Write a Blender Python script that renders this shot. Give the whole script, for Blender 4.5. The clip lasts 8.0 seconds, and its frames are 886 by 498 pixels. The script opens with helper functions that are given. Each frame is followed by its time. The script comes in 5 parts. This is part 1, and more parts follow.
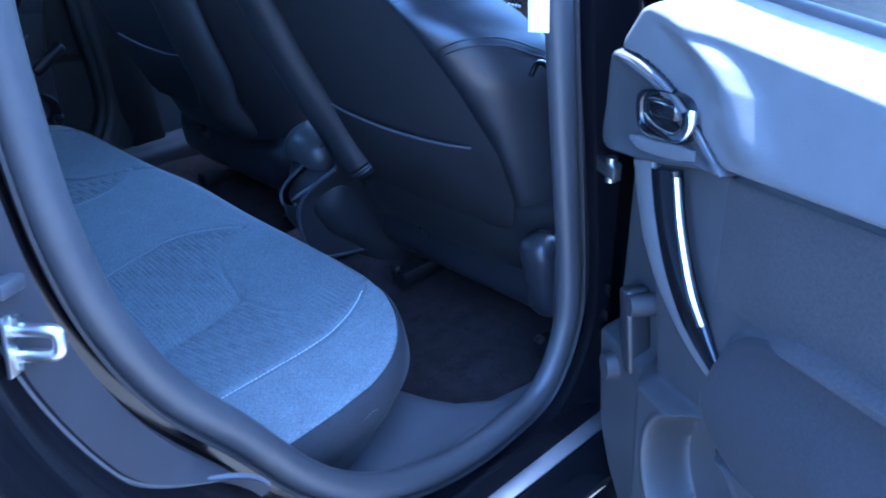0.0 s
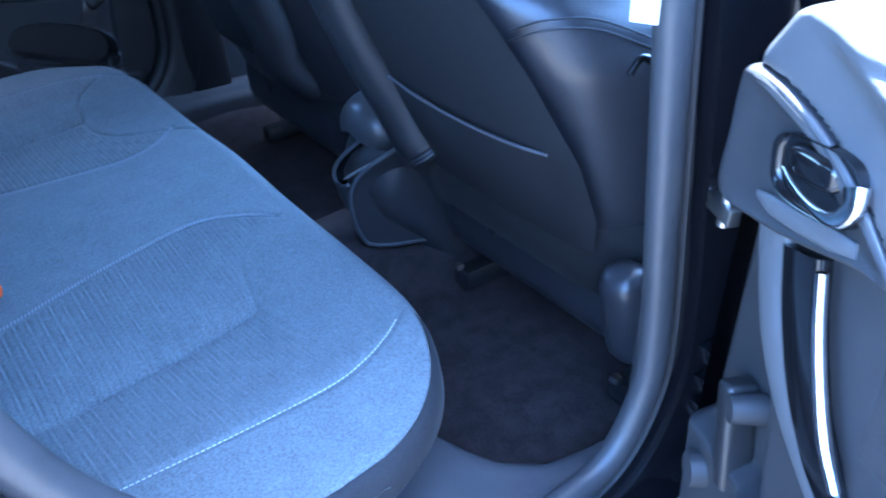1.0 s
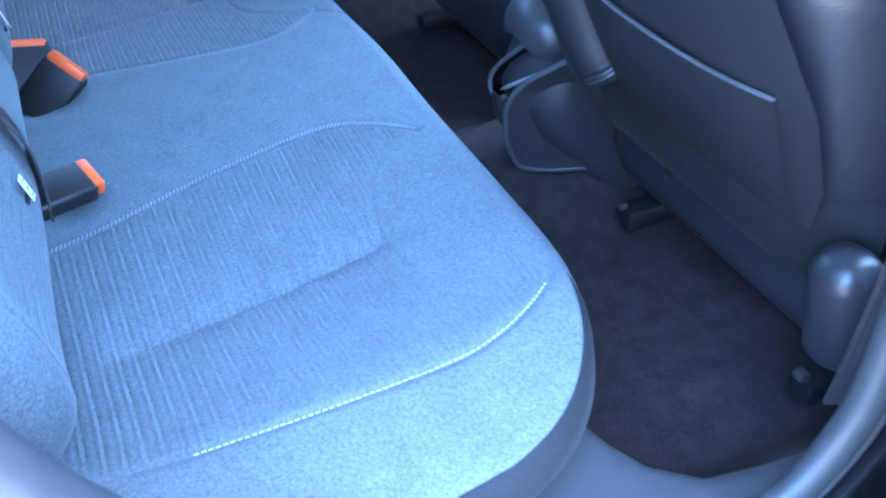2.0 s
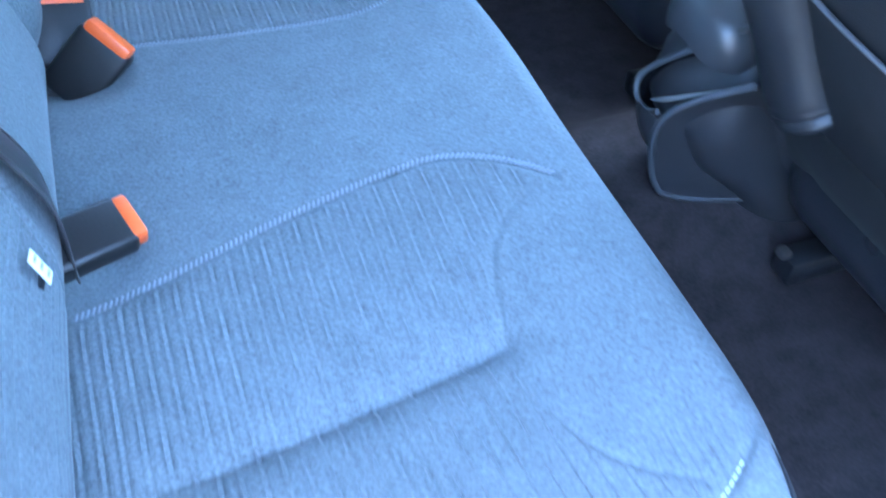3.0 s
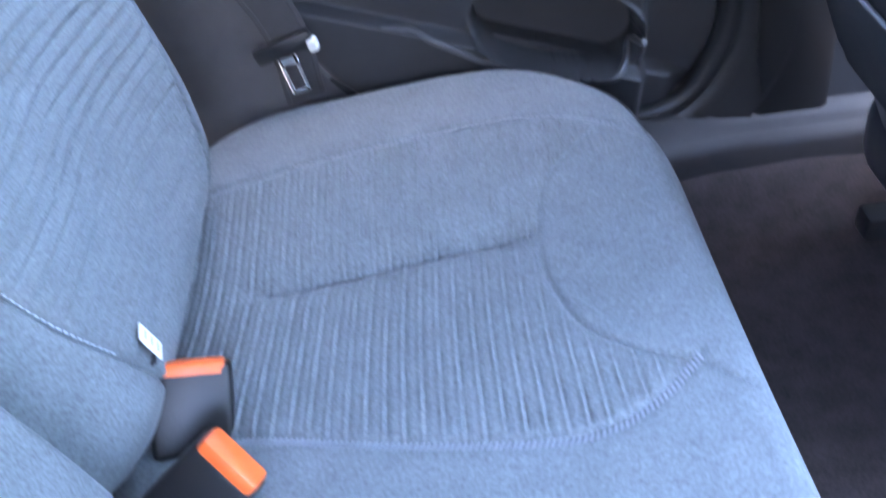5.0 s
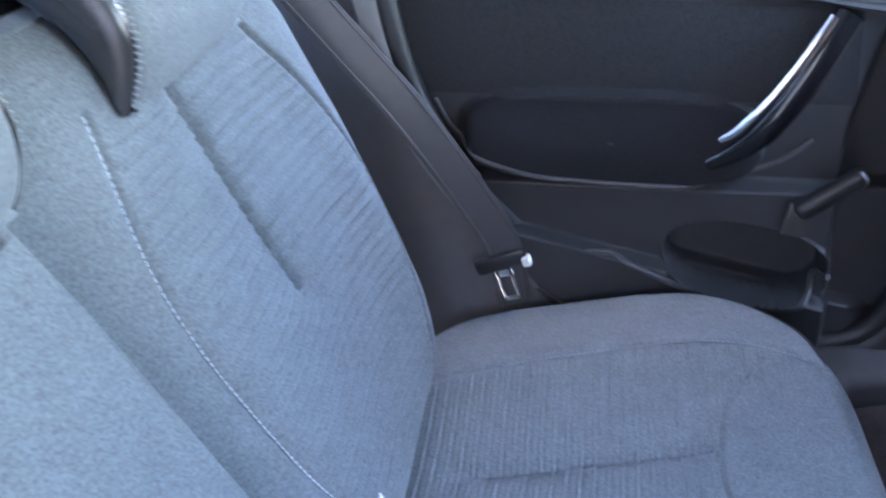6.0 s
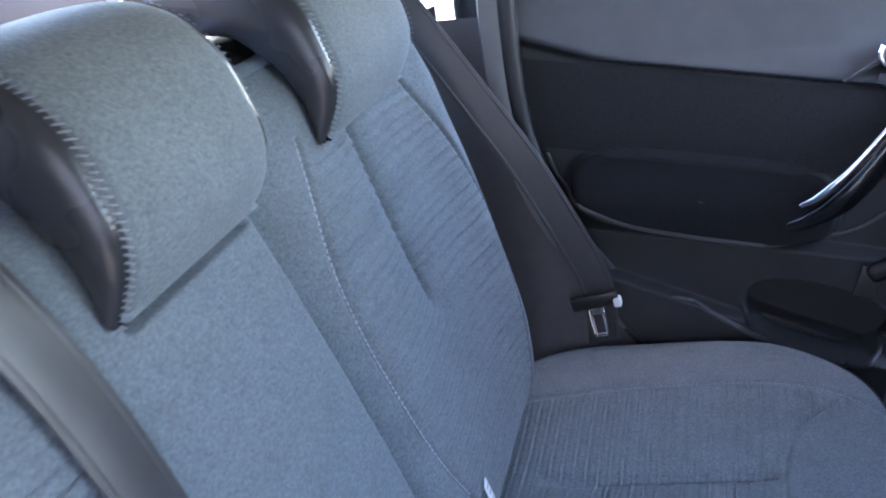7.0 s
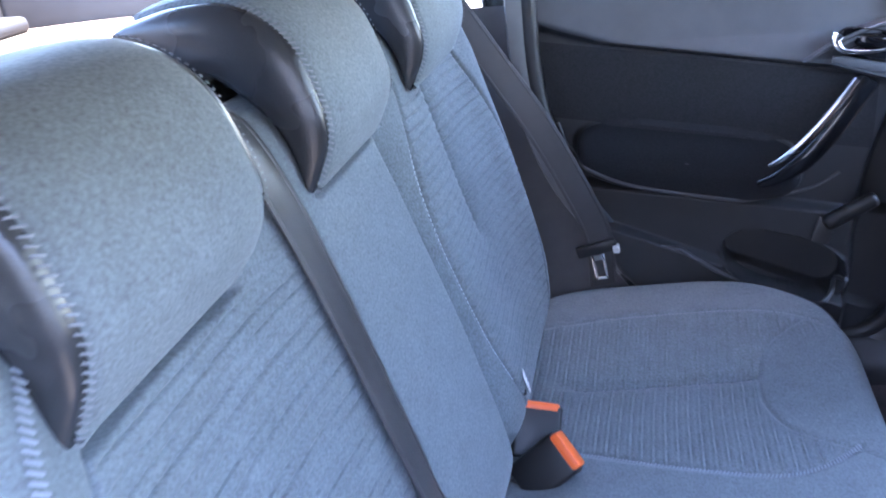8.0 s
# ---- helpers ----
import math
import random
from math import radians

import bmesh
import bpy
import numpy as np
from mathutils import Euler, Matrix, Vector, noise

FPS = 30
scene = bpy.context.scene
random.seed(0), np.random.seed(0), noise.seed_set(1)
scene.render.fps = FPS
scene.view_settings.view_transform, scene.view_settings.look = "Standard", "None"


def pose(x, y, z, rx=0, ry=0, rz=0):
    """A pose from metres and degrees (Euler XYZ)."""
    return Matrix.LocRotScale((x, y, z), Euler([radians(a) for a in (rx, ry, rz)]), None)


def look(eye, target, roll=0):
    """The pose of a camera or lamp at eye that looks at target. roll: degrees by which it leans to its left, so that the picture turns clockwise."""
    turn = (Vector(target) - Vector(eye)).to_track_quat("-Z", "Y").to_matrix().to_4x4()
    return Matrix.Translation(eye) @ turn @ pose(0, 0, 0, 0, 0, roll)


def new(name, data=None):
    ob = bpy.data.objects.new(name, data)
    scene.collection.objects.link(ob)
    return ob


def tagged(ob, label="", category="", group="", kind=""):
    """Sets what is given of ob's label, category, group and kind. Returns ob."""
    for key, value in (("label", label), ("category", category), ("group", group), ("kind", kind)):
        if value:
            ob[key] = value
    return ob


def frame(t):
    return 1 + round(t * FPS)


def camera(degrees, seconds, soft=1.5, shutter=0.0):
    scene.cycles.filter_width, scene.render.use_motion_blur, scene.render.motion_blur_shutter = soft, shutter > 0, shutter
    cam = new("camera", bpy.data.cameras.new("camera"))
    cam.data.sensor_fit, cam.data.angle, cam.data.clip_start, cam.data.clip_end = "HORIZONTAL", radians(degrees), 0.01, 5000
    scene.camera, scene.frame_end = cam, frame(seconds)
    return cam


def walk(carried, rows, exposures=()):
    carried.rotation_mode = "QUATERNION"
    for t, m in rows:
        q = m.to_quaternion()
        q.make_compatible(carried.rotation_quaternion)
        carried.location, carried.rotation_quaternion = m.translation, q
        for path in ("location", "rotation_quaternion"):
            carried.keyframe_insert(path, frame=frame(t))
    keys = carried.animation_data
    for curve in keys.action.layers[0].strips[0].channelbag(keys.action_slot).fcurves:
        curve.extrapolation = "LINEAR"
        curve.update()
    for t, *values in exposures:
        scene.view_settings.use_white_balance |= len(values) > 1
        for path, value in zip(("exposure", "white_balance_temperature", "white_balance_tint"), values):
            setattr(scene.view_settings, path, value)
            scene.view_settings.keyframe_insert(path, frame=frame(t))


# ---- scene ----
cam = camera(54.0, 8.0, soft=1.9, shutter=0.4)

PATH = [
    (0, (-0.666, -1.312, 1.242), (0.557, -0.036, 0.307), -2.0),
    (0.5, (-0.575, -1.221, 1.225), (0.604, 0.054, 0.233), -0.4),
    (1, (-0.451, -1.155, 1.217), (0.546, 0.219, 0.159), -0.7),
    (1.5, (-0.405, -1.104, 1.188), (0.397, 0.335, 0.054), -0.4),
    (1.7, (-0.386, -1.065, 1.174), (0.333, 0.374, -0.014), -0.7),
    (2.8, (-0.341, -0.744, 1.137), (0.21, 0.552, -0.284), 2.3),
    (3, (-0.326, -0.689, 1.136), (0.17, 0.596, -0.314), 2.1),
    (3.5, (-0.279, -0.541, 1.123), (0.047, 0.78, -0.342), -1.2),
    (4, (-0.239, -0.415, 1.104), (-0.116, 0.942, -0.36), -5.2),
    (4.5, (-0.233, -0.287, 1.118), (-0.135, 1.05, -0.366), -2.7),
    (5, (-0.196, -0.231, 1.147), (-0.245, 1.246, -0.201), -8.2),
    (5.2, (-0.212, -0.233, 1.18), (-0.31, 1.302, -0.098), -8.2),
    (6.3, (-0.221, -0.369, 1.284), (-0.705, 1.347, 0.378), -10.0),
    (6.5, (-0.225, -0.395, 1.291), (-0.741, 1.33, 0.42), -9.5),
    (7, (-0.226, -0.484, 1.311), (-0.785, 1.242, 0.471), -7.5),
    (7.5, (-0.25, -0.616, 1.326), (-0.788, 1.118, 0.487), -5.9),
    (8, (-0.277, -0.748, 1.322), (-0.743, 1.016, 0.502), -5.8),
]

walk(cam, [(t, look(eye, target, roll)) for t, eye, target, roll in PATH],
     exposures=[(0.0, 4.75, 4300, 12), (1.0, 5.4, 4650, 9), (1.7, 6.0, 4800, 8), (3.0, 6.4, 5200, 4), (4.0, 6.35, 6000, 10), (4.6, 6.8, 6220, 15), (5.2, 7.0, 6450, 21), (6.3, 6.1, 6550, 21), (7.0, 5.7, 6450, 22), (8.0, 6.0, 6050, 24)])
# ---- sky, sun ----
world = bpy.data.worlds.new("sky")
scene.world = world
world.use_nodes = True
wn = world.node_tree
sky = wn.nodes.new("ShaderNodeTexSky")
sky.sky_type, sky.sun_disc = "NISHITA", False
sky.sun_elevation, sky.sun_rotation = radians(80), radians(90)
wn.nodes["Background"].inputs["Strength"].default_value = 0.13
wn.links.new(sky.outputs["Color"], wn.nodes["Background"].inputs["Color"])
sun = new("sun", bpy.data.lights.new("sun", "SUN"))
sun.data.energy, sun.data.angle, sun.data.color = 3.5, radians(0.5), (1.0, 0.95, 0.88)
sun.matrix_world = look((1.0, 0.0, math.tan(radians(80))), (0, 0, 0))


# ---- materials ----
def material(name, colour, rough=0.5, metal=0.0, var=0.12, scale=60.0, bump=0.1, bump_scale=400.0, coat=0.0, spec=0.5, sheen=0.0):
    """A surface with two scales of variation in colour and gloss, and a fine relief."""
    m = bpy.data.materials.new(name)
    m.use_nodes = True
    n, l = m.node_tree.nodes, m.node_tree.links
    p = n["Principled BSDF"]
    co = n.new("ShaderNodeTexCoord")
    big, small, fine = (n.new("ShaderNodeTexNoise") for _ in range(3))
    for tex, sc, det in ((big, scale * 0.12, 3), (small, scale, 4), (fine, bump_scale, 2)):
        tex.inputs["Scale"].default_value, tex.inputs["Detail"].default_value = sc, det
        l.new(co.outputs["Object"], tex.inputs["Vector"])
    mix = n.new("ShaderNodeMath")
    mix.operation = "ADD"
    l.new(big.outputs["Fac"], mix.inputs[0])
    l.new(small.outputs["Fac"], mix.inputs[1])
    ramp = n.new("ShaderNodeMapRange")
    ramp.inputs["From Min"].default_value, ramp.inputs["From Max"].default_value = 0.65, 1.35
    ramp.inputs["To Min"].default_value, ramp.inputs["To Max"].default_value = 1 - var, 1 + var
    l.new(mix.outputs[0], ramp.inputs["Value"])
    tint = n.new("ShaderNodeVectorMath")
    tint.operation = "SCALE"
    tint.inputs[0].default_value = colour
    l.new(ramp.outputs["Result"], tint.inputs["Scale"])
    l.new(tint.outputs["Vector"], p.inputs["Base Color"])
    rr = n.new("ShaderNodeMapRange")
    rr.inputs["To Min"].default_value, rr.inputs["To Max"].default_value = max(0.02, rough - 0.1), min(1, rough + 0.1)
    l.new(big.outputs["Fac"], rr.inputs["Value"])
    l.new(rr.outputs["Result"], p.inputs["Roughness"])
    p.inputs["Metallic"].default_value = metal
    p.inputs["Coat Weight"].default_value = coat
    p.inputs["Coat Roughness"].default_value = 0.05
    p.inputs["Specular IOR Level"].default_value = spec
    p.inputs["Sheen Weight"].default_value = sheen
    p.inputs["Sheen Roughness"].default_value = 0.4
    if bump:
        b = n.new("ShaderNodeBump")
        b.inputs["Strength"].default_value, b.inputs["Distance"].default_value = bump, 0.001
        l.new(fine.outputs["Fac"], b.inputs["Height"])
        l.new(b.outputs["Normal"], p.inputs["Normal"])
    return m


def woven(name, colour, thread=0.00055, var=0.25, bump=0.35, sheen=0.12):
    """Flat-woven upholstery: crossed threads with a melange of lighter and darker yarn."""
    m = material(name, colour, 0.85, var=0.13, scale=240, bump=0, spec=0.25, sheen=sheen)
    n, l = m.node_tree.nodes, m.node_tree.links
    p = n["Principled BSDF"]
    co = next(x for x in n if x.bl_idname == "ShaderNodeTexCoord")
    stretch = n.new("ShaderNodeMapping")
    stretch.inputs["Scale"].default_value = (0.7, 1.0, 0.7)
    l.new(co.outputs["Object"], stretch.inputs["Vector"])
    yarn = n.new("ShaderNodeTexNoise")
    yarn.inputs["Scale"].default_value, yarn.inputs["Detail"].default_value = 0.4 / thread, 3
    l.new(stretch.outputs["Vector"], yarn.inputs["Vector"])
    lum = n.new("ShaderNodeMapRange")
    lum.inputs["From Min"].default_value, lum.inputs["From Max"].default_value = 0.3, 0.7
    lum.inputs["To Min"].default_value, lum.inputs["To Max"].default_value = 1 - var, 1 + var
    l.new(yarn.outputs["Fac"], lum.inputs["Value"])
    old = p.inputs["Base Color"].links[0].from_socket
    mul = n.new("ShaderNodeVectorMath")
    mul.operation = "SCALE"
    l.new(old, mul.inputs[0])
    l.new(lum.outputs["Result"], mul.inputs["Scale"])
    l.new(mul.outputs["Vector"], p.inputs["Base Color"])
    b = n.new("ShaderNodeBump")
    b.inputs["Strength"].default_value, b.inputs["Distance"].default_value = bump, 0.0008
    l.new(yarn.outputs["Fac"], b.inputs["Height"])
    l.new(b.outputs["Normal"], p.inputs["Normal"])
    return m


CLOTH = woven("grey_cloth", (0.124, 0.142, 0.150), 0.0008, 0.28)
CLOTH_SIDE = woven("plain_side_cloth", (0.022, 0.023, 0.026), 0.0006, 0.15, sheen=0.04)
INSERT = woven("insert_cloth", (0.024, 0.0232, 0.0245), 0.0008, 0.2, sheen=0.02)
CLOTH_DARK = woven("dark_cloth", (0.013, 0.013, 0.015), 0.0008, 0.2, sheen=0.02)
SKIRT = woven("skirt_cloth", (0.008, 0.0078, 0.008), 0.0008, 0.2, sheen=0.02)
LEATHER = material("black_leather", (0.030, 0.031, 0.034), 0.27, var=0.06, scale=80, bump=0.2, bump_scale=500)
SEAT_SKIN = material("seat_leather", (0.022, 0.022, 0.025), 0.31, var=0.15, scale=60, bump=0.3, bump_scale=450)
LID = material("armrest_lid_skin", (0.045, 0.046, 0.050), 0.36, var=0.06, scale=60, bump=0.2, bump_scale=500, coat=0.1)
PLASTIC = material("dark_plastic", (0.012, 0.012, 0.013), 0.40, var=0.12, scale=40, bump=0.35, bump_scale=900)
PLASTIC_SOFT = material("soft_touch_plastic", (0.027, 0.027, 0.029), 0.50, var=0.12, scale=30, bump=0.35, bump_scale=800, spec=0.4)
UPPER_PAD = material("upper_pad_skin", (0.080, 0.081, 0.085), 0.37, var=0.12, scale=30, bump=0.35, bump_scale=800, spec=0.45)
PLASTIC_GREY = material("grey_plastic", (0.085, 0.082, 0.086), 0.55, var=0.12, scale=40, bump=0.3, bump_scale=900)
GARNISH_LIT = material("lit_pillar_garnish", (0.115, 0.112, 0.112), 0.42, var=0.1, scale=40, bump=0.2, bump_scale=900)
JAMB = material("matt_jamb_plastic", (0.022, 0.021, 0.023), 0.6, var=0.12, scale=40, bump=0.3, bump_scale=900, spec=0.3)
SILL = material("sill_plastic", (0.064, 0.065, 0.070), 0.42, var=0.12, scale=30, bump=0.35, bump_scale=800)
CONSOLE = material("console_plastic", (0.030, 0.029, 0.031), 0.42, var=0.12, scale=40, bump=0.3, bump_scale=900)
SATIN = material("satin_silver_plastic", (0.34, 0.34, 0.34), 0.3, metal=0.5, var=0.05, bump=0.0)
PIANO = material("gloss_black", (0.006, 0.006, 0.007), 0.14, var=0.1, bump=0.0, coat=0.3, spec=0.4)
PAINT = material("black_paint", (0.004, 0.004, 0.005), 0.18, var=0.1, bump=0.0, coat=0.25, spec=0.3)
TRIM_LIGHT = material("pale_satin_trim", (0.065, 0.067, 0.072), 0.45, var=0.08, bump=0.1)
BACK_PANEL = material("black_back_panel", (0.013, 0.013, 0.0145), 0.6, var=0.2, scale=50, bump=0.4, bump_scale=600)
CHROME = material("chrome", (0.75, 0.75, 0.76), 0.12, metal=1.0, var=0.04, bump=0.0)
STEEL = material("zinc_steel", (0.55, 0.54, 0.52), 0.32, metal=1.0, var=0.12, bump=0.1)
ALU = material("brushed_aluminium", (0.72, 0.72, 0.73), 0.42, metal=1.0, var=0.08, bump=0.1)
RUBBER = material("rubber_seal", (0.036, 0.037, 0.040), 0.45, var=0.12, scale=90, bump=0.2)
CARPET = material("black_carpet", (0.033, 0.027, 0.027), 0.95, var=0.4, scale=300, bump=1.0, bump_scale=900, spec=0.1)
BUCKLE = material("buckle_plastic", (0.011, 0.0100, 0.0100), 0.45, var=0.1, bump=0.2)
WEB = material("belt_webbing", (0.048, 0.044, 0.044), 0.34, var=0.1, scale=60, bump=0.15, bump_scale=1600)
ORANGE = material("orange_button", (0.80, 0.13, 0.025), 0.4, var=0.05, bump=0.0)
LABEL = material("white_label", (0.78, 0.78, 0.76), 0.7, var=0.05, bump=0.1)
INK = material("label_print", (0.36, 0.36, 0.38), 0.7, var=0.05, bump=0.0)
THREAD_PALE = material("pale_thread", (0.50, 0.55, 0.60), 0.7, var=0.1, bump=0.2)
THREAD = material("blue_grey_thread", (0.20, 0.22, 0.25), 0.7, var=0.1, bump=0.2)
THREAD_DARK = material("dark_thread", (0.15, 0.16, 0.18), 0.6, var=0.1, bump=0.2)
BOLSTER = material("dark_bolster_skin", (0.014, 0.014, 0.016), 0.50, var=0.2, scale=60, bump=0.4, bump_scale=450)
# warm brown added so that the sunlit shelf reflects warm light onto the headrests
FELT = material("warm_bounce_felt", (0.075, 0.055, 0.042), 0.8, var=0.12, scale=80, bump=0.6, bump_scale=700)
HEADLINER = material("headliner", (0.20, 0.195, 0.19), 0.9, var=0.05, bump=0.4)
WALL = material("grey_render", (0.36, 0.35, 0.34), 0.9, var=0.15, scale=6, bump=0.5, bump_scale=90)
ASPHALT = material("asphalt", (0.095, 0.088, 0.080), 0.9, var=0.3, scale=4, bump=0.8, bump_scale=120)


def car_glass(name, tint):
    """Clear or tinted pane: mostly see-through, with a little mirror on top."""
    m = bpy.data.materials.new(name)
    m.use_nodes = True
    n, l = m.node_tree.nodes, m.node_tree.links
    n.remove(n["Principled BSDF"])
    mix, clear, gloss = (n.new("ShaderNode" + k) for k in ("MixShader", "BsdfTransparent", "BsdfGlossy"))
    clear.inputs["Color"].default_value = (*tint, 1)
    gloss.inputs["Roughness"].default_value = 0.02
    mix.inputs["Fac"].default_value = 0.07
    l.new(clear.outputs[0], mix.inputs[1])
    l.new(gloss.outputs[0], mix.inputs[2])
    l.new(mix.outputs[0], n["Material Output"].inputs["Surface"])
    return m


GLASS = car_glass("side_glass", (0.60, 0.64, 0.62))
GLASS_FRONT = car_glass("tinted_windscreen", (0.66, 0.70, 0.68))


# ---- mesh helpers ----
def smooth_mesh(me, smooth=True):
    me.polygons.foreach_set("use_smooth", [smooth] * len(me.polygons))
    me.update()


def place(name, me, mat, parent=None, label=""):
    ob = new(name, me)
    me.materials.append(mat)
    if parent:
        ob.parent = parent
    if label:
        ob["label"] = label
    return ob


def part(name, bm, mat, parent=None, label="", smooth=True):
    bmesh.ops.recalc_face_normals(bm, faces=bm.faces)
    me = bpy.data.meshes.new(name)
    bm.to_mesh(me)
    bm.free()
    smooth_mesh(me, smooth)
    if smooth:
        me.set_sharp_from_angle(angle=radians(38))
    return place(name, me, mat, parent, label)


def grid(name, P, mat, parent=None, label="", wrap_u=False, wrap_v=False, caps=False, flip=False):
    """A mesh over a (nu, nv, 3) array of places; caps close the first and last row."""
    nu, nv = P.shape[:2]
    idx = np.arange(nu * nv).reshape(nu, nv)
    U = np.vstack([idx, idx[:1]]) if wrap_u else idx
    U = np.hstack([U, U[:, :1]]) if wrap_v else U
    a, b, c, d = U[:-1, :-1], U[1:, :-1], U[1:, 1:], U[:-1, 1:]
    F = np.stack([a, b, c, d] if not flip else [a, d, c, b], -1).reshape(-1, 4).tolist()
    if caps:
        F += [idx[0].tolist(), idx[-1].tolist()]
    me = bpy.data.meshes.new(name)
    me.from_pydata(P.reshape(-1, 3).tolist(), [], F)
    smooth_mesh(me)
    me.set_sharp_from_angle(angle=radians(50))
    return place(name, me, mat, parent, label)


def thing(name, label, category, at=(0, 0, 0), group="", kind=""):
    ob = new(name)
    ob.location = at
    ob.empty_display_size = 0.05
    return tagged(ob, label, category, group, kind)


def spline(points, n, closed=False):
    """n places along a smooth curve through the points."""
    p = np.array(points, float)
    k = len(p)
    m = k if closed else k - 1
    out = []
    for t in np.linspace(0, m, n, endpoint=not closed):
        i = min(int(t), m - 1)
        f = t - i
        if closed:
            a, b, c, d = p[(i - 1) % k], p[i % k], p[(i + 1) % k], p[(i + 2) % k]
        else:
            b, c = p[i], p[i + 1]
            a = p[i - 1] if i else 2 * b - c
            d = p[i + 2] if i + 2 < k else 2 * c - b
        out.append(0.5 * (2 * b + (c - a) * f + (2 * a - 5 * b + 4 * c - d) * f * f + (3 * b - a - 3 * c + d) * f ** 3))
    return np.array(out)


def rbox(bm, size, m=Matrix(), bevel=0.004, seg=2):
    """A bevelled block added to bm."""
    made = bmesh.ops.create_cube(bm, size=1.0)
    vs = made["verts"]
    bmesh.ops.scale(bm, vec=size, verts=vs)
    es = list({e for v in vs for e in v.link_edges})
    if bevel:
        r = bmesh.ops.bevel(bm, geom=es, offset=bevel, segments=seg, profile=0.5, affect="EDGES", clamp_overlap=True)
        vs = list({v for f in r["faces"] for v in f.verts} | {v for v in vs if v.is_valid})
        vs = list({v for v in vs} | {w for v in vs for e in v.link_edges for w in e.verts})
    bmesh.ops.transform(bm, matrix=m, verts=vs)
    return bm


def rod(bm, a, b, r, r2=None, seg=16):
    a, b = Vector(a), Vector(b)
    q = (b - a).to_track_quat("Z", "Y").to_matrix().to_4x4()
    bmesh.ops.create_cone(bm, cap_ends=True, segments=seg, radius1=r, radius2=r if r2 is None else r2, depth=(b - a).length,
                          matrix=Matrix.Translation((a + b) / 2) @ q)
    return bm


def frames_along(C, closed=False, up=(0, 1, 0)):
    T = np.roll(C, -1, 0) - np.roll(C, 1, 0) if closed else np.gradient(C, axis=0)
    T /= np.linalg.norm(T, axis=1)[:, None] + 1e-9
    U = np.array(up, float)[None] - T * (T @ np.array(up, float))[:, None]
    U /= np.linalg.norm(U, axis=1)[:, None] + 1e-9
    return T, U, np.cross(T, U)


def sweep(name, C, prof, mat, parent=None, label="", closed=False, up=(0, 1, 0), closed_prof=True, scale=None):
    """A profile of (side, up) pairs swept along the places C."""
    T, U, S = frames_along(C, closed, up)
    pr = np.array(prof, float)
    k = np.ones(len(C)) if scale is None else np.array(scale)
    P = C[:, None] + k[:, None, None] * (pr[None, :, :1] * S[:, None] + pr[None, :, 1:] * U[:, None])
    return grid(name, P, mat, parent, label, wrap_u=closed, wrap_v=closed_prof, caps=closed_prof and not closed)


def circle_prof(r, n=12, k=1.0):
    return [(r * math.cos(2 * math.pi * i / n), k * r * math.sin(2 * math.pi * i / n)) for i in range(n)]


def flat_prof(w, h, r=None):
    r = r or min(w, h) * 0.45
    out = []
    for cx, cy, a0 in ((w / 2 - r, h / 2 - r, 0), (-w / 2 + r, h / 2 - r, 90), (-w / 2 + r, -h / 2 + r, 180), (w / 2 - r, -h / 2 + r, 270)):
        out += [(cx + r * math.cos(radians(a0 + a)), cy + r * math.sin(radians(a0 + a))) for a in (0, 45, 90)]
    return out


def polydist(X, Y, pts):
    """Distance of every place (X, Y) from an open polyline."""
    p = np.array(pts, float)
    best = np.full(X.shape, 9.0)
    for a, b in zip(p[:-1], p[1:]):
        d = b - a
        if d @ d < 1e-12:
            continue
        t = np.clip(((X - a[0]) * d[0] + (Y - a[1]) * d[1]) / (d @ d), 0, 1)
        best = np.minimum(best, np.hypot(X - a[0] - t * d[0], Y - a[1] - t * d[1]))
    return best


def sstep(e0, e1, x):
    t = np.clip((x - e0) / (e1 - e0), 0, 1)
    return t * t * (3 - 2 * t)


def stitching(name, C, N, parent, width=0.005, pitch=0.0055, r=0.0007, ladder=True, label="pale blue-grey decorative stitching", mat=None):
    """Small thread bars laid along the curve C on a surface with normals N: across it (ladder) or along it (running stitch)."""
    seg = np.linalg.norm(np.diff(C, axis=0), axis=1)
    s = np.concatenate([[0], np.cumsum(seg)])
    V, F = [], []
    for d in np.arange(0.002, s[-1] - 0.002, pitch):
        p = np.array([np.interp(d, s, C[:, i]) for i in range(3)])
        q = np.array([np.interp(d + 0.001, s, C[:, i]) for i in range(3)])
        n = np.array([np.interp(d, s, N[:, i]) for i in range(3)])
        n /= np.linalg.norm(n)
        t = (q - p) / (np.linalg.norm(q - p) + 1e-9)
        c = np.cross(n, t)
        ax, sd = (0.90 * c + 0.43 * t, 0.90 * t - 0.43 * c) if ladder else (t, c)
        half = width / 2 if ladder else pitch * 0.36
        k = len(V)
        for e, hgt in ((-1, 0.1), (-0.7, 1), (0.7, 1), (1, 0.1)):
            for o in (-1, 0, 1):
                V.append(tuple(p + ax * half * e + sd * r * o + n * (r * hgt * (1.15 if o == 0 else 0.35))))
        for i in range(3):
            for j in range(2):
                a = k + 3 * i + j
                F.append((a, a + 1, a + 4, a + 3))
    me = bpy.data.meshes.new(name)
    me.from_pydata(V, [], F)
    smooth_mesh(me)
    return place(name, me, mat or THREAD, parent, label)


# ---- ground and the car's shell ----
def ground():
    ob = grid("ground", np.array([[(x, y, 0.0) for y in np.linspace(-400, 400, 9)] for x in np.linspace(-400, 400, 9)]), ASPHALT)
    tagged(ob, "grey asphalt ground of the car yard", "ground", kind="structure")


ground()


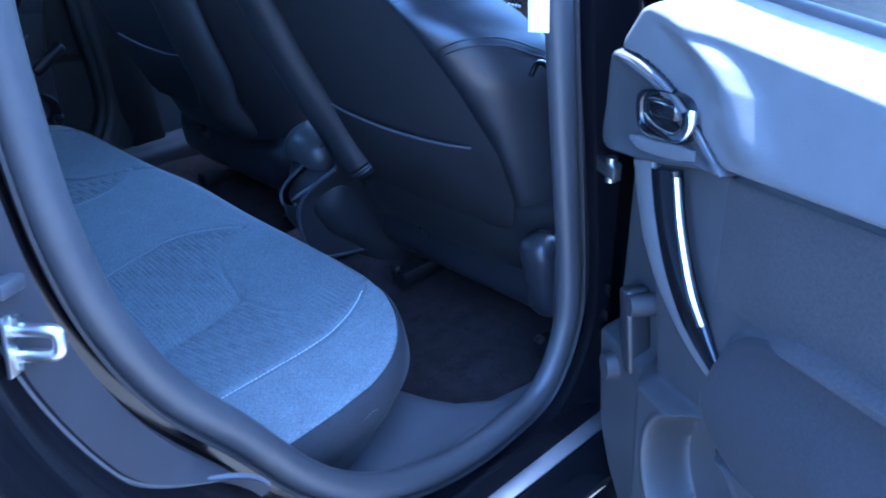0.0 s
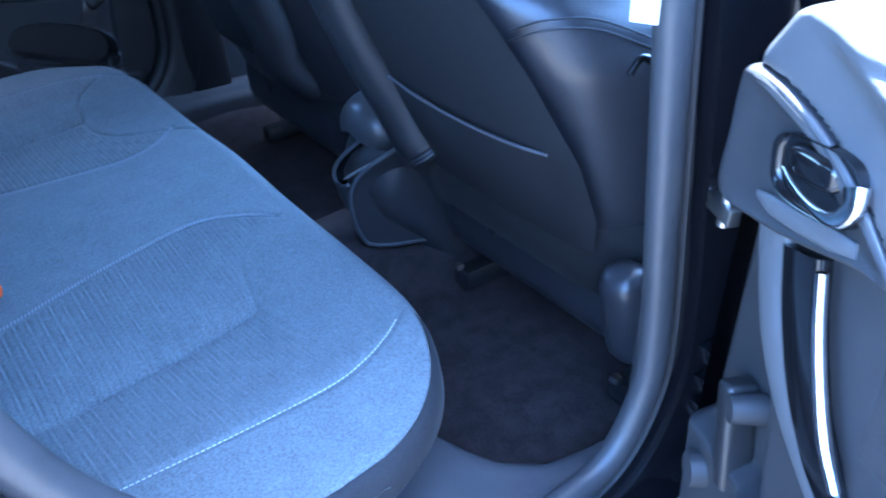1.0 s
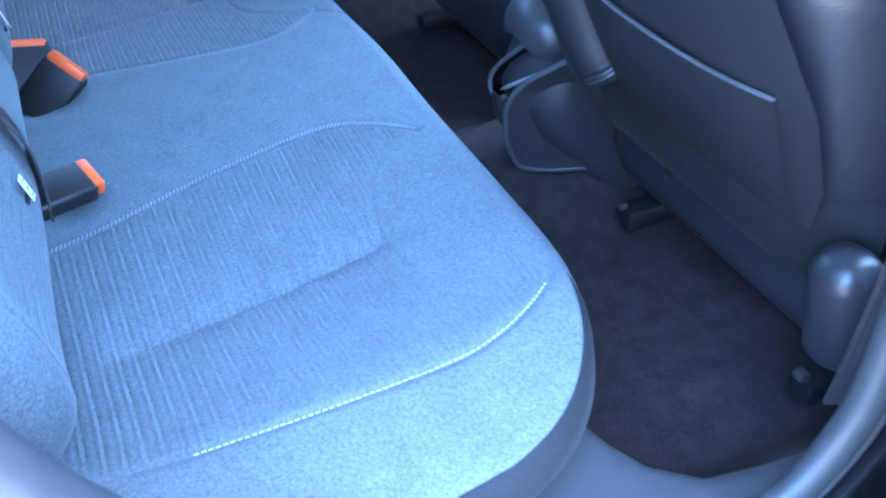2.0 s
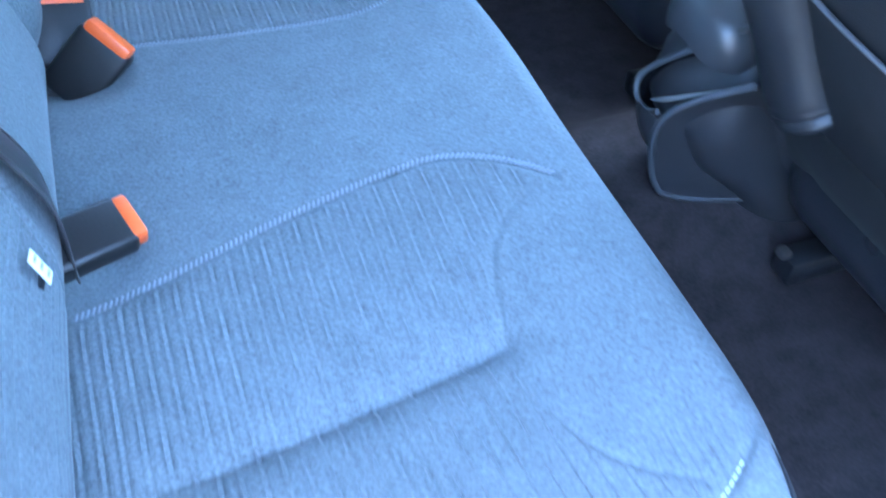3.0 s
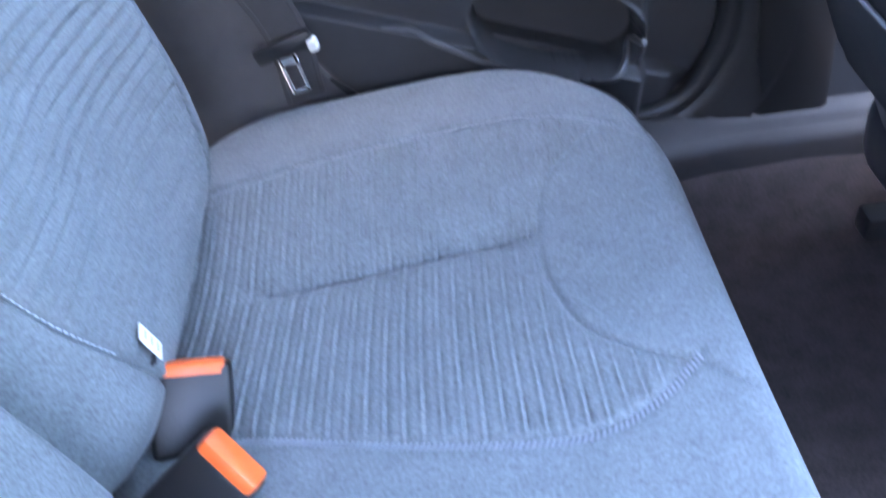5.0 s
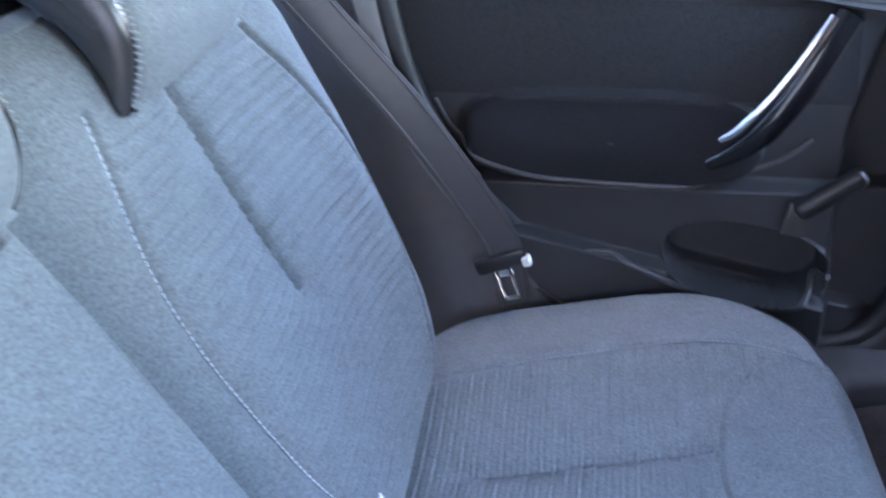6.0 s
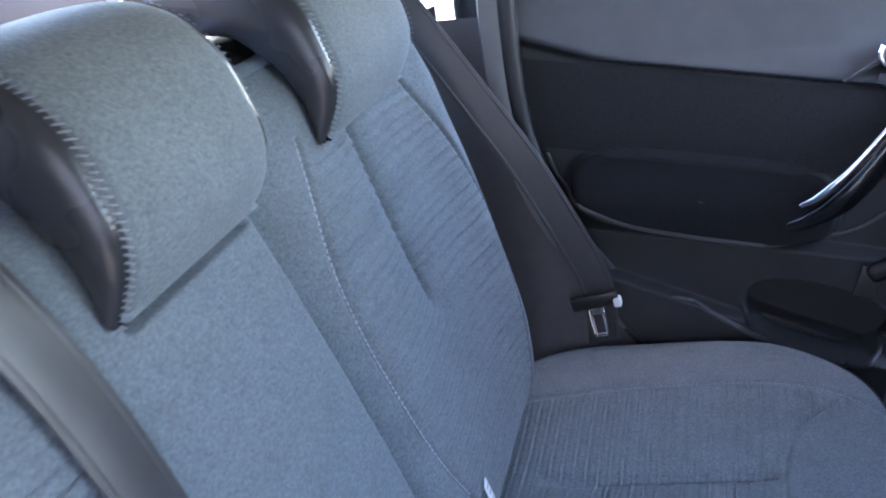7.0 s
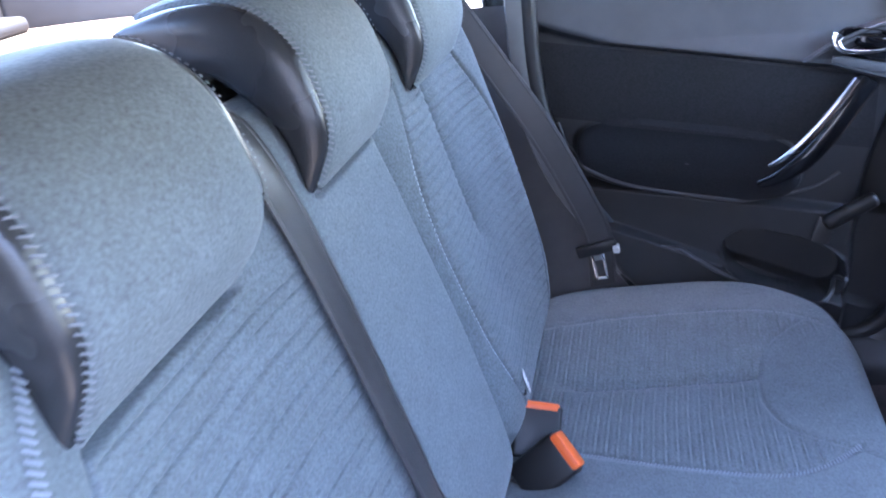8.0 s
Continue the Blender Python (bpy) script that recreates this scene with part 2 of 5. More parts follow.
def light_block_wall():
    """Unseen plain wall, added to hold low sky light off the open door's side."""
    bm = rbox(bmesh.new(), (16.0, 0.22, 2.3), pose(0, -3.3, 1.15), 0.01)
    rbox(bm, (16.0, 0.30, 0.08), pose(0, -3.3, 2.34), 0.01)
    tagged(part("light_block_right", bm, WALL), "plain grey wall, unseen, added to block low sky light", "wall", kind="structure")


light_block_wall()

# the line of the door seal on the right-hand side (x, z); the left-hand side mirrors it
SEAL = [(0.10, 1.15), (0.114, 1.006), (0.135, 0.821), (0.152, 0.66), (0.145, 0.575), (0.102, 0.505), (0.03, 0.485), (-0.06, 0.484), (-0.153, 0.507), (-0.23, 0.548),
        (-0.295, 0.612), (-0.354, 0.70), (-0.415, 0.787), (-0.452, 0.87), (-0.471, 0.953), (-0.478, 1.05), (-0.475, 1.16), (-0.44, 1.29), (-0.34, 1.375),
        (-0.16, 1.405), (0.0, 1.395), (0.075, 1.31)]
SY = 0.70


def aperture():
    """Closed curve of the door opening, its outward direction in the plane of the side, as arrays."""
    c2 = spline(SEAL, 220, closed=True)
    T = np.roll(c2, -1, 0) - np.roll(c2, 1, 0)
    T /= np.linalg.norm(T, axis=1)[:, None]
    out = np.stack([-T[:, 1], T[:, 0]], 1)
    mid = c2.mean(0)
    if ((c2 - mid) * out).sum() < 0:
        out = -out
    return c2, out


def ring(side, prof):
    """Rings round the opening: prof gives (outward, |y|) pairs."""
    c2, out = aperture()
    P = np.zeros((len(c2), len(prof), 3))
    for j, (o, y) in enumerate(prof):
        P[:, j, 0], P[:, j, 2] = c2[:, 0] + out[:, 0] * o, c2[:, 1] + out[:, 1] * o
        P[:, j, 1] = side * y
    return P


def body_side(side, where):
    ob = thing("body_side_" + where, "gloss black car body side with a door opening", "car body", kind="structure")
    # painted flange and outer skin
    jamb = [(0.014, 0.690), (0.032, 0.690), (0.036, 0.722), (0.055, 0.732), (0.075, 0.737), (0.088, 0.752), (0.092, 0.775), (0.10, 0.80), (0.13, 0.815)]
    grid("painted_jamb", ring(side, jamb if side < 0 else jamb[:3]),
         PAINT, ob, "gloss black painted door jamb", wrap_u=True)
    # matt panel on the rear half of the jamb
    c2, out = aperture()
    sel = sorted([i for i in range(len(c2)) if c2[i, 0] < -0.25 and 0.672 < c2[i, 1] < 1.2], key=lambda i: c2[i, 1])
    rows = []
    for i in sel:
        w = 0.002 + 0.053 * sstep(0.68, 0.80, c2[i, 1])
        rows.append([(c2[i, 0] + out[i, 0] * o, side * y, c2[i, 1] + out[i, 1] * o) for o, y in ((0.034, 0.694), (0.034, 0.728), (0.034 + w * 0.4, 0.739), (0.021 + w * 0.92, 0.743), (0.021 + w, 0.735))])
    grid("jamb_panel", np.array(rows), JAMB, ob, "matt grey jamb panel")
    edge = np.array(rows)[:, -1] + np.array([0, side * 0.001, 0])
    sweep("panel_edge", edge, circle_prof(0.0035, 8), TRIM_LIGHT, ob, "pale rounded panel edge")
    # inner lining that turns in from the seal
    lining = ring(side, [(-0.002, 0.692), (0.006, 0.684), (0.016, 0.679), (0.030, 0.677), (0.033, 0.684)])
    rear = [i for i in range(len(c2)) if c2[i, 0] < -0.30 and c2[i, 1] > 0.62]
    # rear stretch: on the left the light falling on it is put into a paler colour
    grid("pillar_garnish", lining[rear[0]:rear[-1] + 1], PLASTIC if side < 0 else GARNISH_LIT, ob, "smooth plastic pillar garnish")
    grid("inner_lining", np.roll(lining, -rear[-1], 0)[:len(c2) - (rear[-1] - rear[0]) + 1], PLASTIC, ob, "dark plastic pillar lining")
    wide = ring(side, [(0.028, 0.680), (0.045, 0.675), (0.075, 0.672)])
    chunk = [i for i in range(150) if c2[i, 0] > -0.25 and c2[i, 1] < 1.16]
    grid("pillar_lining", wide[chunk[0]:chunk[-1] + 1], PLASTIC, ob, "dark plastic pillar and sill lining")
    # rubber seal: a soft bulb with a lip
    C = np.stack([c2[:, 0], np.full(len(c2), side * SY), c2[:, 1]], 1)
    prof = [(0.018 * math.cos(a), 0.016 * math.sin(a)) for a in np.linspace(0, 2 * math.pi, 15)[:-1]]
    T, U, S = frames_along(C, True)
    P = C[:, None] + np.array(prof)[None, :, :1] * S[:, None] + np.array(prof)[None, :, 1:] * U[:, None]
    # the left one is coloured darker to stand for the shaded gap at the shut door
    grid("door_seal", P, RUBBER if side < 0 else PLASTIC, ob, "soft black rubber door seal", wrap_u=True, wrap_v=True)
    lip = ring(side, [(0.014, 0.700), (0.019, 0.713), (0.022, 0.712), (0.020, 0.698)])
    grid("seal_lip", lip, BACK_PANEL, ob, "thin rubber lip", wrap_u=True, wrap_v=True)
    return ob


right_side = body_side(-1, "right")
left_side = body_side(1, "left")


def skins():
    """Outer skins and closing panels of the car beyond the opening."""
    for side, where in ((-1, "right"), (1, "left")):
        # rear quarter panel
        c2, out = aperture()
        sel = [i for i in range(len(c2)) if c2[i, 0] < -0.10 and c2[i, 1] < 1.10]
        sel.sort(key=lambda i: -c2[i, 1])
        rows = []
        for i in sel:
            x, z = c2[i] + out[i] * 0.13
            rows.append([(x + (-1.35 - x) * k, side * (0.815 + 0.02 * math.sin(k * 3)), z + (min(z, 0.25 + 0.9 * (z - 0.4)) - z) * k) for k in np.linspace(0, 1, 14)])
        ob = grid("quarter_panel_" + where, np.array(rows), PAINT)
        tagged(ob, "gloss black rear quarter panel of the car", "car body", kind="structure")
        # sill skin under the opening
        xs = np.linspace(-0.30, 1.5, 24)
        rows = [[(x, side * y, z) for y, z in ((0.735, 0.40), (0.80, 0.375), (0.825, 0.33), (0.81, 0.24), (0.74, 0.20))] for x in xs]
        ob = grid("sill_skin_" + where, np.array(rows), PAINT)
        tagged(ob, "gloss black outer sill", "sill", kind="structure")


skins()


def floor():
    ob = thing("floor", "black carpeted car floor with a low centre tunnel", "floor", kind="structure")
    xs, ys = np.linspace(-0.1, 1.6, 70), np.linspace(-0.64, 0.64, 80)
    X, Y = np.meshgrid(xs, ys, indexing="ij")
    Z = 0.37 + 0.075 * np.exp(-(Y / 0.13) ** 4) + 0.004 * np.sin(X * 31) * np.sin(Y * 23)
    Z += 0.06 * sstep(0.57, 0.64, np.abs(Y))
    grid("carpet", np.stack([X, Y, Z], -1), CARPET, ob)
    # under the rear bench
    rows = [[(x, y, z) for y in np.linspace(-0.62, 0.62, 12)] for x, z in ((-0.05, 0.37), (-0.07, 0.45), (-0.5, 0.48), (-0.75, 0.5), (-0.78, 0.7), (-1.5, 0.62), (-1.55, 0.95))]
    grid("rear_pan", np.array(rows), CARPET, ob)
    return ob


floor()


def sill_trim(side, where):
    """Moulded trim between the seal and the footwell; its inner edge sweeps round in front of the bench."""
    xs = np.concatenate([np.linspace(-0.42, -0.06, 10), np.linspace(-0.05, 0.12, 40), np.linspace(0.13, 1.2, 30)])
    rows = []
    for x in xs:
        yi = np.interp(x, [-0.42, -0.06, -0.02, 0.0, 0.012, 0.03, 0.07, 0.15, 1.2], [0.40, 0.42, 0.46, 0.50, 0.55, 0.592, 0.628, 0.642, 0.642])
        w = 0.70 - yi
        lift = 0.03 * float(sstep(-0.20, -0.42, x))
        prof = [(0.700, 0.480), (0.694, 0.490), (0.684, 0.492), (0.676, 0.487), (0.668, 0.482)]
        prof += [(0.668 + (yi + 0.016 - 0.668) * k, 0.482 - (0.012 + 0.08 * max(0, w - 0.08)) * k) for k in (0.25, 0.5, 0.75, 1.0)]
        ze = prof[-1][1]
        prof += [(yi + 0.006, ze - 0.005), (yi + 0.001, ze - 0.016), (yi, ze - 0.04), (yi, 0.35)]
        rows.append([(x, side * y, z + lift) for y, z in prof])
    # same trim on both sides; the left one's shade is put into a darker colour
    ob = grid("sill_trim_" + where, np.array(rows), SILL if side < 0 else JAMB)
    tagged(ob, "grained dark plastic sill trim beside the footwell", "sill trim", kind="structure")


sill_trim(-1, "right")
sill_trim(1, "left")


def scuff_strips():
    """Bright strips on the outer sill."""
    for k, (y, z, w) in enumerate(((0.772, 0.468, 0.022), (0.805, 0.455, 0.012), (0.822, 0.44, 0.010))):
        bm = rbox(bmesh.new(), (0.62, w, 0.004), pose(0.03, -y, z - 0.004, 8 + 6 * k), 0.0015)
        ob = part("sill_strip", bm, ALU)
        tagged(ob, "bright brushed aluminium strip on the door sill", "sill strip", group="sill strips")
    bm = rbox(bmesh.new(), (1.0, 0.115, 0.02), pose(0.1, -0.78, 0.448, 8), 0.006)
    tagged(part("sill_step", bm, PAINT), "gloss black painted sill step", "sill", kind="structure")


scuff_strips()


def roof():
    xs, ys = np.linspace(-0.84, 0.56, 20), np.linspace(-0.70, 0.70, 20)
    X, Y = np.meshgrid(xs, ys, indexing="ij")
    Z = 1.455 - 0.10 * (Y / 0.7) ** 4 - 0.05 * ((X + 0.1) / 0.85) ** 2
    ob = grid("ceiling", np.stack([X, Y, Z], -1), HEADLINER)
    tagged(ob, "dark grey fabric headliner", "headliner", kind="structure")
    ob = grid("roof_skin", np.stack([X, Y * 1.07, Z + 0.035], -1), PAINT)
    tagged(ob, "gloss black car roof", "roof", kind="structure")


roof()


def pillars_and_panes():
    for side, where in ((-1, "right"), (1, "left")):
        s = side
        # trim from the seal line back to the rear wheel arch and up to the quarter window
        c2, out = aperture()
        sel = [i for i in range(len(c2)) if c2[i, 0] < -0.22 and c2[i, 1] < 1.10]
        sel.sort(key=lambda i: -c2[i, 1])
        rows = []
        for i in sel:
            x, z = c2[i] + out[i] * 0.03
            k = np.linspace(0, 1, 18)
            zz = np.minimum(z, 1.10) + (0.40 - 0.4) * k
            rows.append(np.stack([x + (-1.15 - x) * k, s * (0.690 - 0.012 * np.sin(np.minimum(k * 6, 1.57)) + 0.03 * k), zz], 1))
        ob = grid("c_pillar_trim_" + where, np.array(rows), PLASTIC_GREY)
        tagged(ob, "dark plastic lining of the rear pillar and wheel arch", "pillar trim", kind="structure")
        # frame bar over the quarter window and rear pillar
        bm = bmesh.new()
        rbox(bm, (0.55, 0.035, 0.09), pose(-0.72, s * 0.67, 1.34, 0, 18), 0.01)
        rbox(bm, (0.07, 0.035, 0.36), pose(-0.97, s * 0.68, 1.22, 0, 30), 0.01)
        rbox(bm, (0.66, 0.05, 0.07), pose(0.33, s * 0.665, 1.40), 0.015)
        rbox(bm, (0.10, 0.035, 1.02), pose(0.205, s * 0.690, 0.92, 0, -4), 0.012)
        tagged(part("side_frame_" + where, bm, PLASTIC), "plastic-lined side frame between the windows", "pillar trim", kind="structure")
        d_bm = rbox(bmesh.new(), (0.46, 0.035, 0.62), pose(-1.34, s * 0.70, 0.94, 0, 8), 0.01)
        tagged(part("d_pillar_trim_" + where, d_bm, PLASTIC), "dark plastic lining of the tailgate pillar", "pillar trim", kind="structure")
        pane = grid("quarter_glass_" + where, np.array([[(x, s * 0.705, z) for z in (1.09, 1.34)] for x in (-0.95, -0.49)]), GLASS)
        tagged(pane, "clear fixed quarter window pane", "window", kind="structure")
    rear = grid("rear_glass", np.array([[(-0.83, y, 1.43), (-1.44, y, 1.18)] for y in (-0.62, 0, 0.62)]), GLASS)
    tagged(rear, "clear rear window of the car", "window", kind="structure")
    front = grid("windscreen", np.array([[(0.55, y, 1.42), (1.55, y, 0.98)] for y in (-0.66, 0, 0.66)]), GLASS_FRONT)
    tagged(front, "clear windscreen of the car", "window", kind="structure")
    bm = rbox(bmesh.new(), (0.09, 1.4, 0.83), pose(-1.49, 0, 0.855), 0.03)
    tagged(part("tailgate_trim", bm, PLASTIC), "dark plastic tailgate lining", "tailgate", kind="structure")


pillars_and_panes()


def parcel_shelf():
    ob = thing("parcel_shelf", "dark felt parcel shelf behind the rear seat", "parcel shelf", (-1.07, 0, 1.105))
    xs, ys = np.linspace(-0.38, 0.37, 24), np.linspace(-0.66, 0.66, 24)
    P = np.array([[(x, y, 0.012 * math.cos(x * 5) - (0.03 if abs(x) > 0.365 else 0) + 0.008 * math.exp(-((x - 0.05) / 0.02) ** 2)) for y in ys] for x in xs])
    grid("shelf_board", P, FELT, ob)
    bm = rbox(bmesh.new(), (0.16, 1.3, 0.07), pose(0.30, 0, -0.004), 0.034, 5)
    part("front_edge", bm, PLASTIC, ob, "dark moulded front edge")
    bm = rbox(bmesh.new(), (0.12, 1.25, 0.03), pose(-0.34, 0, 0.015), 0.012, 3)
    part("rear_lip", bm, PLASTIC_SOFT, ob, "dark moulded rear lip")


parcel_shelf()


def front_shell():
    """Front doors, bulkhead and scuttle that close the cabin ahead of the front seats."""
    for side, where in ((-1, "right"), (1, "left")):
        ob = thing("front_door_" + where, "closed front car door with a dark panel", "car door", (0.8, side * 0.74, 0.4), kind="structure")
        base = np.array(ob.location)
        xs, zs = np.linspace(0.19, 1.45, 50), np.linspace(0.40, 1.085, 40)
        X, Z = np.meshgrid(xs, zs, indexing="ij")
        n = 0.03 * sstep(0.74, 0.70, Z) + 0.03 * np.exp(-((Z - 0.80) / 0.035) ** 2) * sstep(0.2, 0.45, X) + 0.012 * sstep(0.93, 0.95, Z) - 0.05 * sstep(1.03, 1.085, Z)
        grid("door_panel", np.stack([X, side * (0.715 - n), Z], -1) - base, PLASTIC_SOFT, ob)
        grid("outer_skin", np.array([[(x, side * y, z) for z, y in ((0.36, 0.78), (0.6, 0.815), (0.95, 0.80), (1.085, 0.75))] for x in np.linspace(0.17, 1.5, 8)]) - base, PAINT, ob)
        grid("window_pane", np.array([[(x, side * y, z) for z, y in ((1.08, 0.745), (1.40, 0.69))] for x in (0.25, 1.2)]) - base, GLASS_FRONT, ob)
    bm = rbox(bmesh.new(), (0.05, 1.5, 0.75), pose(1.55, 0, 0.62), 0.01)
    tagged(part("bulkhead", bm, CARPET), "dark bulkhead under the dashboard", "bulkhead", kind="structure")


front_shell()


# ---- rear bench ----
SEAM_IN = [(-0.47, 0.195), (-0.443, 0.190), (-0.365, 0.176), (-0.266, 0.150), (-0.155, 0.130), (-0.105, 0.133), (-0.062, 0.156), (-0.029, 0.188)]
SEAM_OUT = [(-0.48, 0.500), (-0.365, 0.519), (-0.254, 0.527), (-0.145, 0.530), (-0.095, 0.520), (-0.058, 0.503), (-0.030, 0.484), (-0.005, 0.462)]
SEAM_FRONT = [(0.0, 0.150), (-0.035, 0.181), (-0.075, 0.205), (-0.108, 0.240), (-0.125, 0.300), (-0.127, 0.350), (-0.120, 0.410), (-0.098, 0.455), (-0.055, 0.492)]
CREASE_NEAR = [(-0.41, -0.349), (-0.267, -0.337), (-0.135, -0.322)]
CREASE_FAR = [(-0.41, 0.366), (-0.27, 0.375), (-0.134, 0.382)]


def cushion_front(y):
    y = np.abs(y)
    k = np.clip((y - 0.38) / 0.278, 0, 1)
    return -0.20 + 0.215 * (1 - k ** 2.3) ** (1 / 2.3)


def cushion_back(y):
    y = np.abs(y)
    k = np.clip((y - 0.50) / 0.158, 0, 1)
    return -0.36 - 0.16 * np.sqrt(1 - k ** 2)


def cushion_top(x, y):
    a = np.abs(y)
    z = 0.634 + 0.085 * x
    dish = np.exp(-((a - 0.345) / 0.115) ** 2) * sstep(0.0, -0.16, x)
    z = z - 0.022 * dish + 0.008 * np.exp(-(a / 0.12) ** 2)
    z = z + 0.006 * np.exp(-((a - 0.52) / 0.05) ** 2)
    # hollows that the buckles sit in
    return z - 0.016 * np.exp(-((x + 0.425) / 0.04) ** 2 - ((a - 0.132) / 0.038) ** 2)


def rear_cushion():
    ob = thing("rear_bench_cushion", "blue-grey woven cloth rear bench cushion with ribbed outer seats", "rear seat", (0, 0, 0.40))
    nu, nv = 430, 520
    vv = np.linspace(-1, 1, nu)
    yy = 0.658 * (0.8 * vv + 0.2 * np.sin(vv * math.pi / 2))
    tt = np.linspace(0, 1, nv)
    tt = 0.75 * tt + 0.25 * np.sin(tt * math.pi / 2)
    f, b = cushion_front(yy), cushion_back(yy)
    X = b[:, None] + (f - b)[:, None] * tt[None]
    Y = np.repeat(yy[:, None], nv, 1)
    # distance from the outline for the rolled edge
    yo = np.linspace(-0.658, 0.658, 260)
    outline = np.concatenate([np.stack([cushion_front(yo), yo], 1)])
    side = np.stack([np.linspace(-0.2, -0.36, 5), np.full(5, 0.658)], 1)
    yb = np.linspace(0.658, 0.50, 20)
    backc = np.stack([cushion_back(yb), yb], 1)
    edge = np.concatenate([side, backc])
    D = np.minimum(polydist(X, Y, outline), polydist(X, np.abs(Y), edge))
    r = 0.027
    dd = np.clip(D, 0, r)
    roll = r - np.sqrt(np.maximum(r * r - (r - dd) ** 2, 0))
    Z = cushion_top(X, Y) - roll
    A = np.abs(Y)
    # seams, crease, ribs
    d_in, d_out, d_fr = (polydist(X, A, spline(c, 40)) for c in (SEAM_IN, SEAM_OUT, SEAM_FRONT))
    d_cr = np.minimum(polydist(X, Y, CREASE_NEAR), polydist(X, Y, CREASE_FAR))
    ribzone = (A > np.interp(X, *np.array(SEAM_IN).T)) & (A < np.interp(X, *np.array(SEAM_OUT).T))
    fr = np.array(sorted(SEAM_FRONT, key=lambda p: p[1]))
    ribzone &= X < np.interp(A, fr[:, 1], fr[:, 0])
    soft = sstep(0.0, 0.012, np.minimum(np.minimum(d_in, d_out), d_fr)) * ribzone
    ph = (X + 0.0003 * np.sin(Y * 37 + X * 9) + 0.004 * np.sin(A * 8)) / 0.0150
    k = np.round(ph)
    d = (ph - k) * 0.0150
    strong = 0.45 + 0.55 * sstep(-0.5, 0.5, np.sin(Y * 118 + k * 2.1))
    Z += 1.05 * soft * strong * (0.0017 * np.exp(-(d / 0.0015) ** 2) - 0.0019 * np.exp(-((d - 0.0030) / 0.0016) ** 2) + 0.0005 * np.exp(-((d + 0.007) / 0.0016) ** 2))
    # short ruffles by the outer front corner
    ruf = np.exp(-((X + 0.062) / 0.035) ** 2) * np.exp(-((A - 0.465) / 0.03) ** 2)
    Z += ruf * 0.0007 * np.sin(X / 0.0075 * 6.28 + A * 60)
    Z -= 0.0035 * np.exp(-(d_in / 0.0045) ** 2) + 0.0035 * np.exp(-(d_out / 0.004) ** 2) + 0.0042 * np.exp(-(d_fr / 0.003) ** 2) * np.where(Y > 0, 1, 0.55 * sstep(-0.03, -0.07, X))
    Z -= (0.008 * np.exp(-(d_cr / 0.008) ** 2) + 0.008 * np.exp(-(d_cr / 0.022) ** 2)) * sstep(-0.44, -0.36, X)
    # piped seam where the top meets the side band
    Z += sstep(0.44, 0.56, A) * (0.0016 * np.exp(-((D - 0.014) / 0.003) ** 2) - 0.0030 * np.exp(-((D - 0.0075) / 0.003) ** 2))
    # the cover tucks under the side band
    Z -= sstep(0.44, 0.54, A) * 0.008 * sstep(0.0135, 0.0075, D)
    # lived-in unevenness
    Z += 0.0015 * np.sin(X * 17 + 1.3 * np.sin(Y * 7)) * np.cos(Y * 11)
    grid("cushion_cover", np.stack([X, Y, Z - 0.40], -1), CLOTH, ob, flip=True)
    # the side band under the rolled edge
    ring_pts = [(x, y) for x, y in zip(cushion_front(yo), yo)]
    ring_pts = [(x, -0.658) for x in np.linspace(-0.36, -0.2, 8)] + ring_pts + [(x, 0.658) for x in np.linspace(-0.2, -0.36, 8)]
    R = np.array(ring_pts)
    zt = cushion_top(R[:, 0], R[:, 1]) - r - 0.002
    c = np.array([-0.25, 0.0])
    rows = []
    on_side = sstep(0.42, 0.56, np.abs(R[:, 1]))[:, None]
    for inset, drop, inset2, drop2 in ((0.010, -0.016, 0.014, -0.0225), (0.008, -0.013, 0.011, -0.0250), (0.006, -0.010, 0.008, -0.0225), (0.004, -0.005, 0.004, -0.016), (0.002, 0.003, 0.001, -0.006), (0.001, 0.02, -0.002, 0.012),
                                       (0.004, 0.05, 0.016, 0.05), (0.014, 0.085, 0.038, 0.085), (0.024, 0.12, 0.056, 0.12), (0.034, 0.155, 0.070, 0.155)):
        inset, drop = inset + (inset2 - inset) * on_side, drop + (drop2 - drop) * on_side[:, 0]
        q = R.copy()
        n = R - c
        n[:, 1] *= 0.4
        n /= np.linalg.norm(n, axis=1)[:, None]
        q = R - n * inset
        rows.append(np.stack([q[:, 0], q[:, 1], zt - drop - 0.40], 1))
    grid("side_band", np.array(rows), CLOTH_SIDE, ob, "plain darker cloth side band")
    # thread
    for sgn in (1, -1):
        for nm, cv, ladder, pitch in (("inner_stitching", SEAM_IN[1:], True, 0.0046), ("outer_stitching", SEAM_OUT[1:-1], False, 0.0058)):
            q = spline(cv, 90)
            pts = np.stack([q[:, 0], sgn * q[:, 1], cushion_top(q[:, 0], q[:, 1]) - 0.40 + (-0.0012 if ladder else -0.0022)], 1)
            rr = np.clip(cushion_front(q[:, 1]) - q[:, 0], 0, 0.027)
            pts[:, 2] -= 0.027 - np.sqrt(np.maximum(0.027 ** 2 - (0.027 - rr) ** 2, 0))
            nrm = np.tile([0.0, 0.0, 1.0], (len(q), 1))
            pts[:, 1] -= sgn * (0.003 if ladder else 0)
            stitching(nm, pts, nrm, ob, width=0.0085, pitch=pitch, r=0.0011 if ladder else 0.0008, ladder=ladder, mat=THREAD if ladder or sgn > 0 else THREAD_PALE)
    return ob


rear_cushion()


def back_x(z):
    return -0.437 - 0.29 * (z - 0.68)


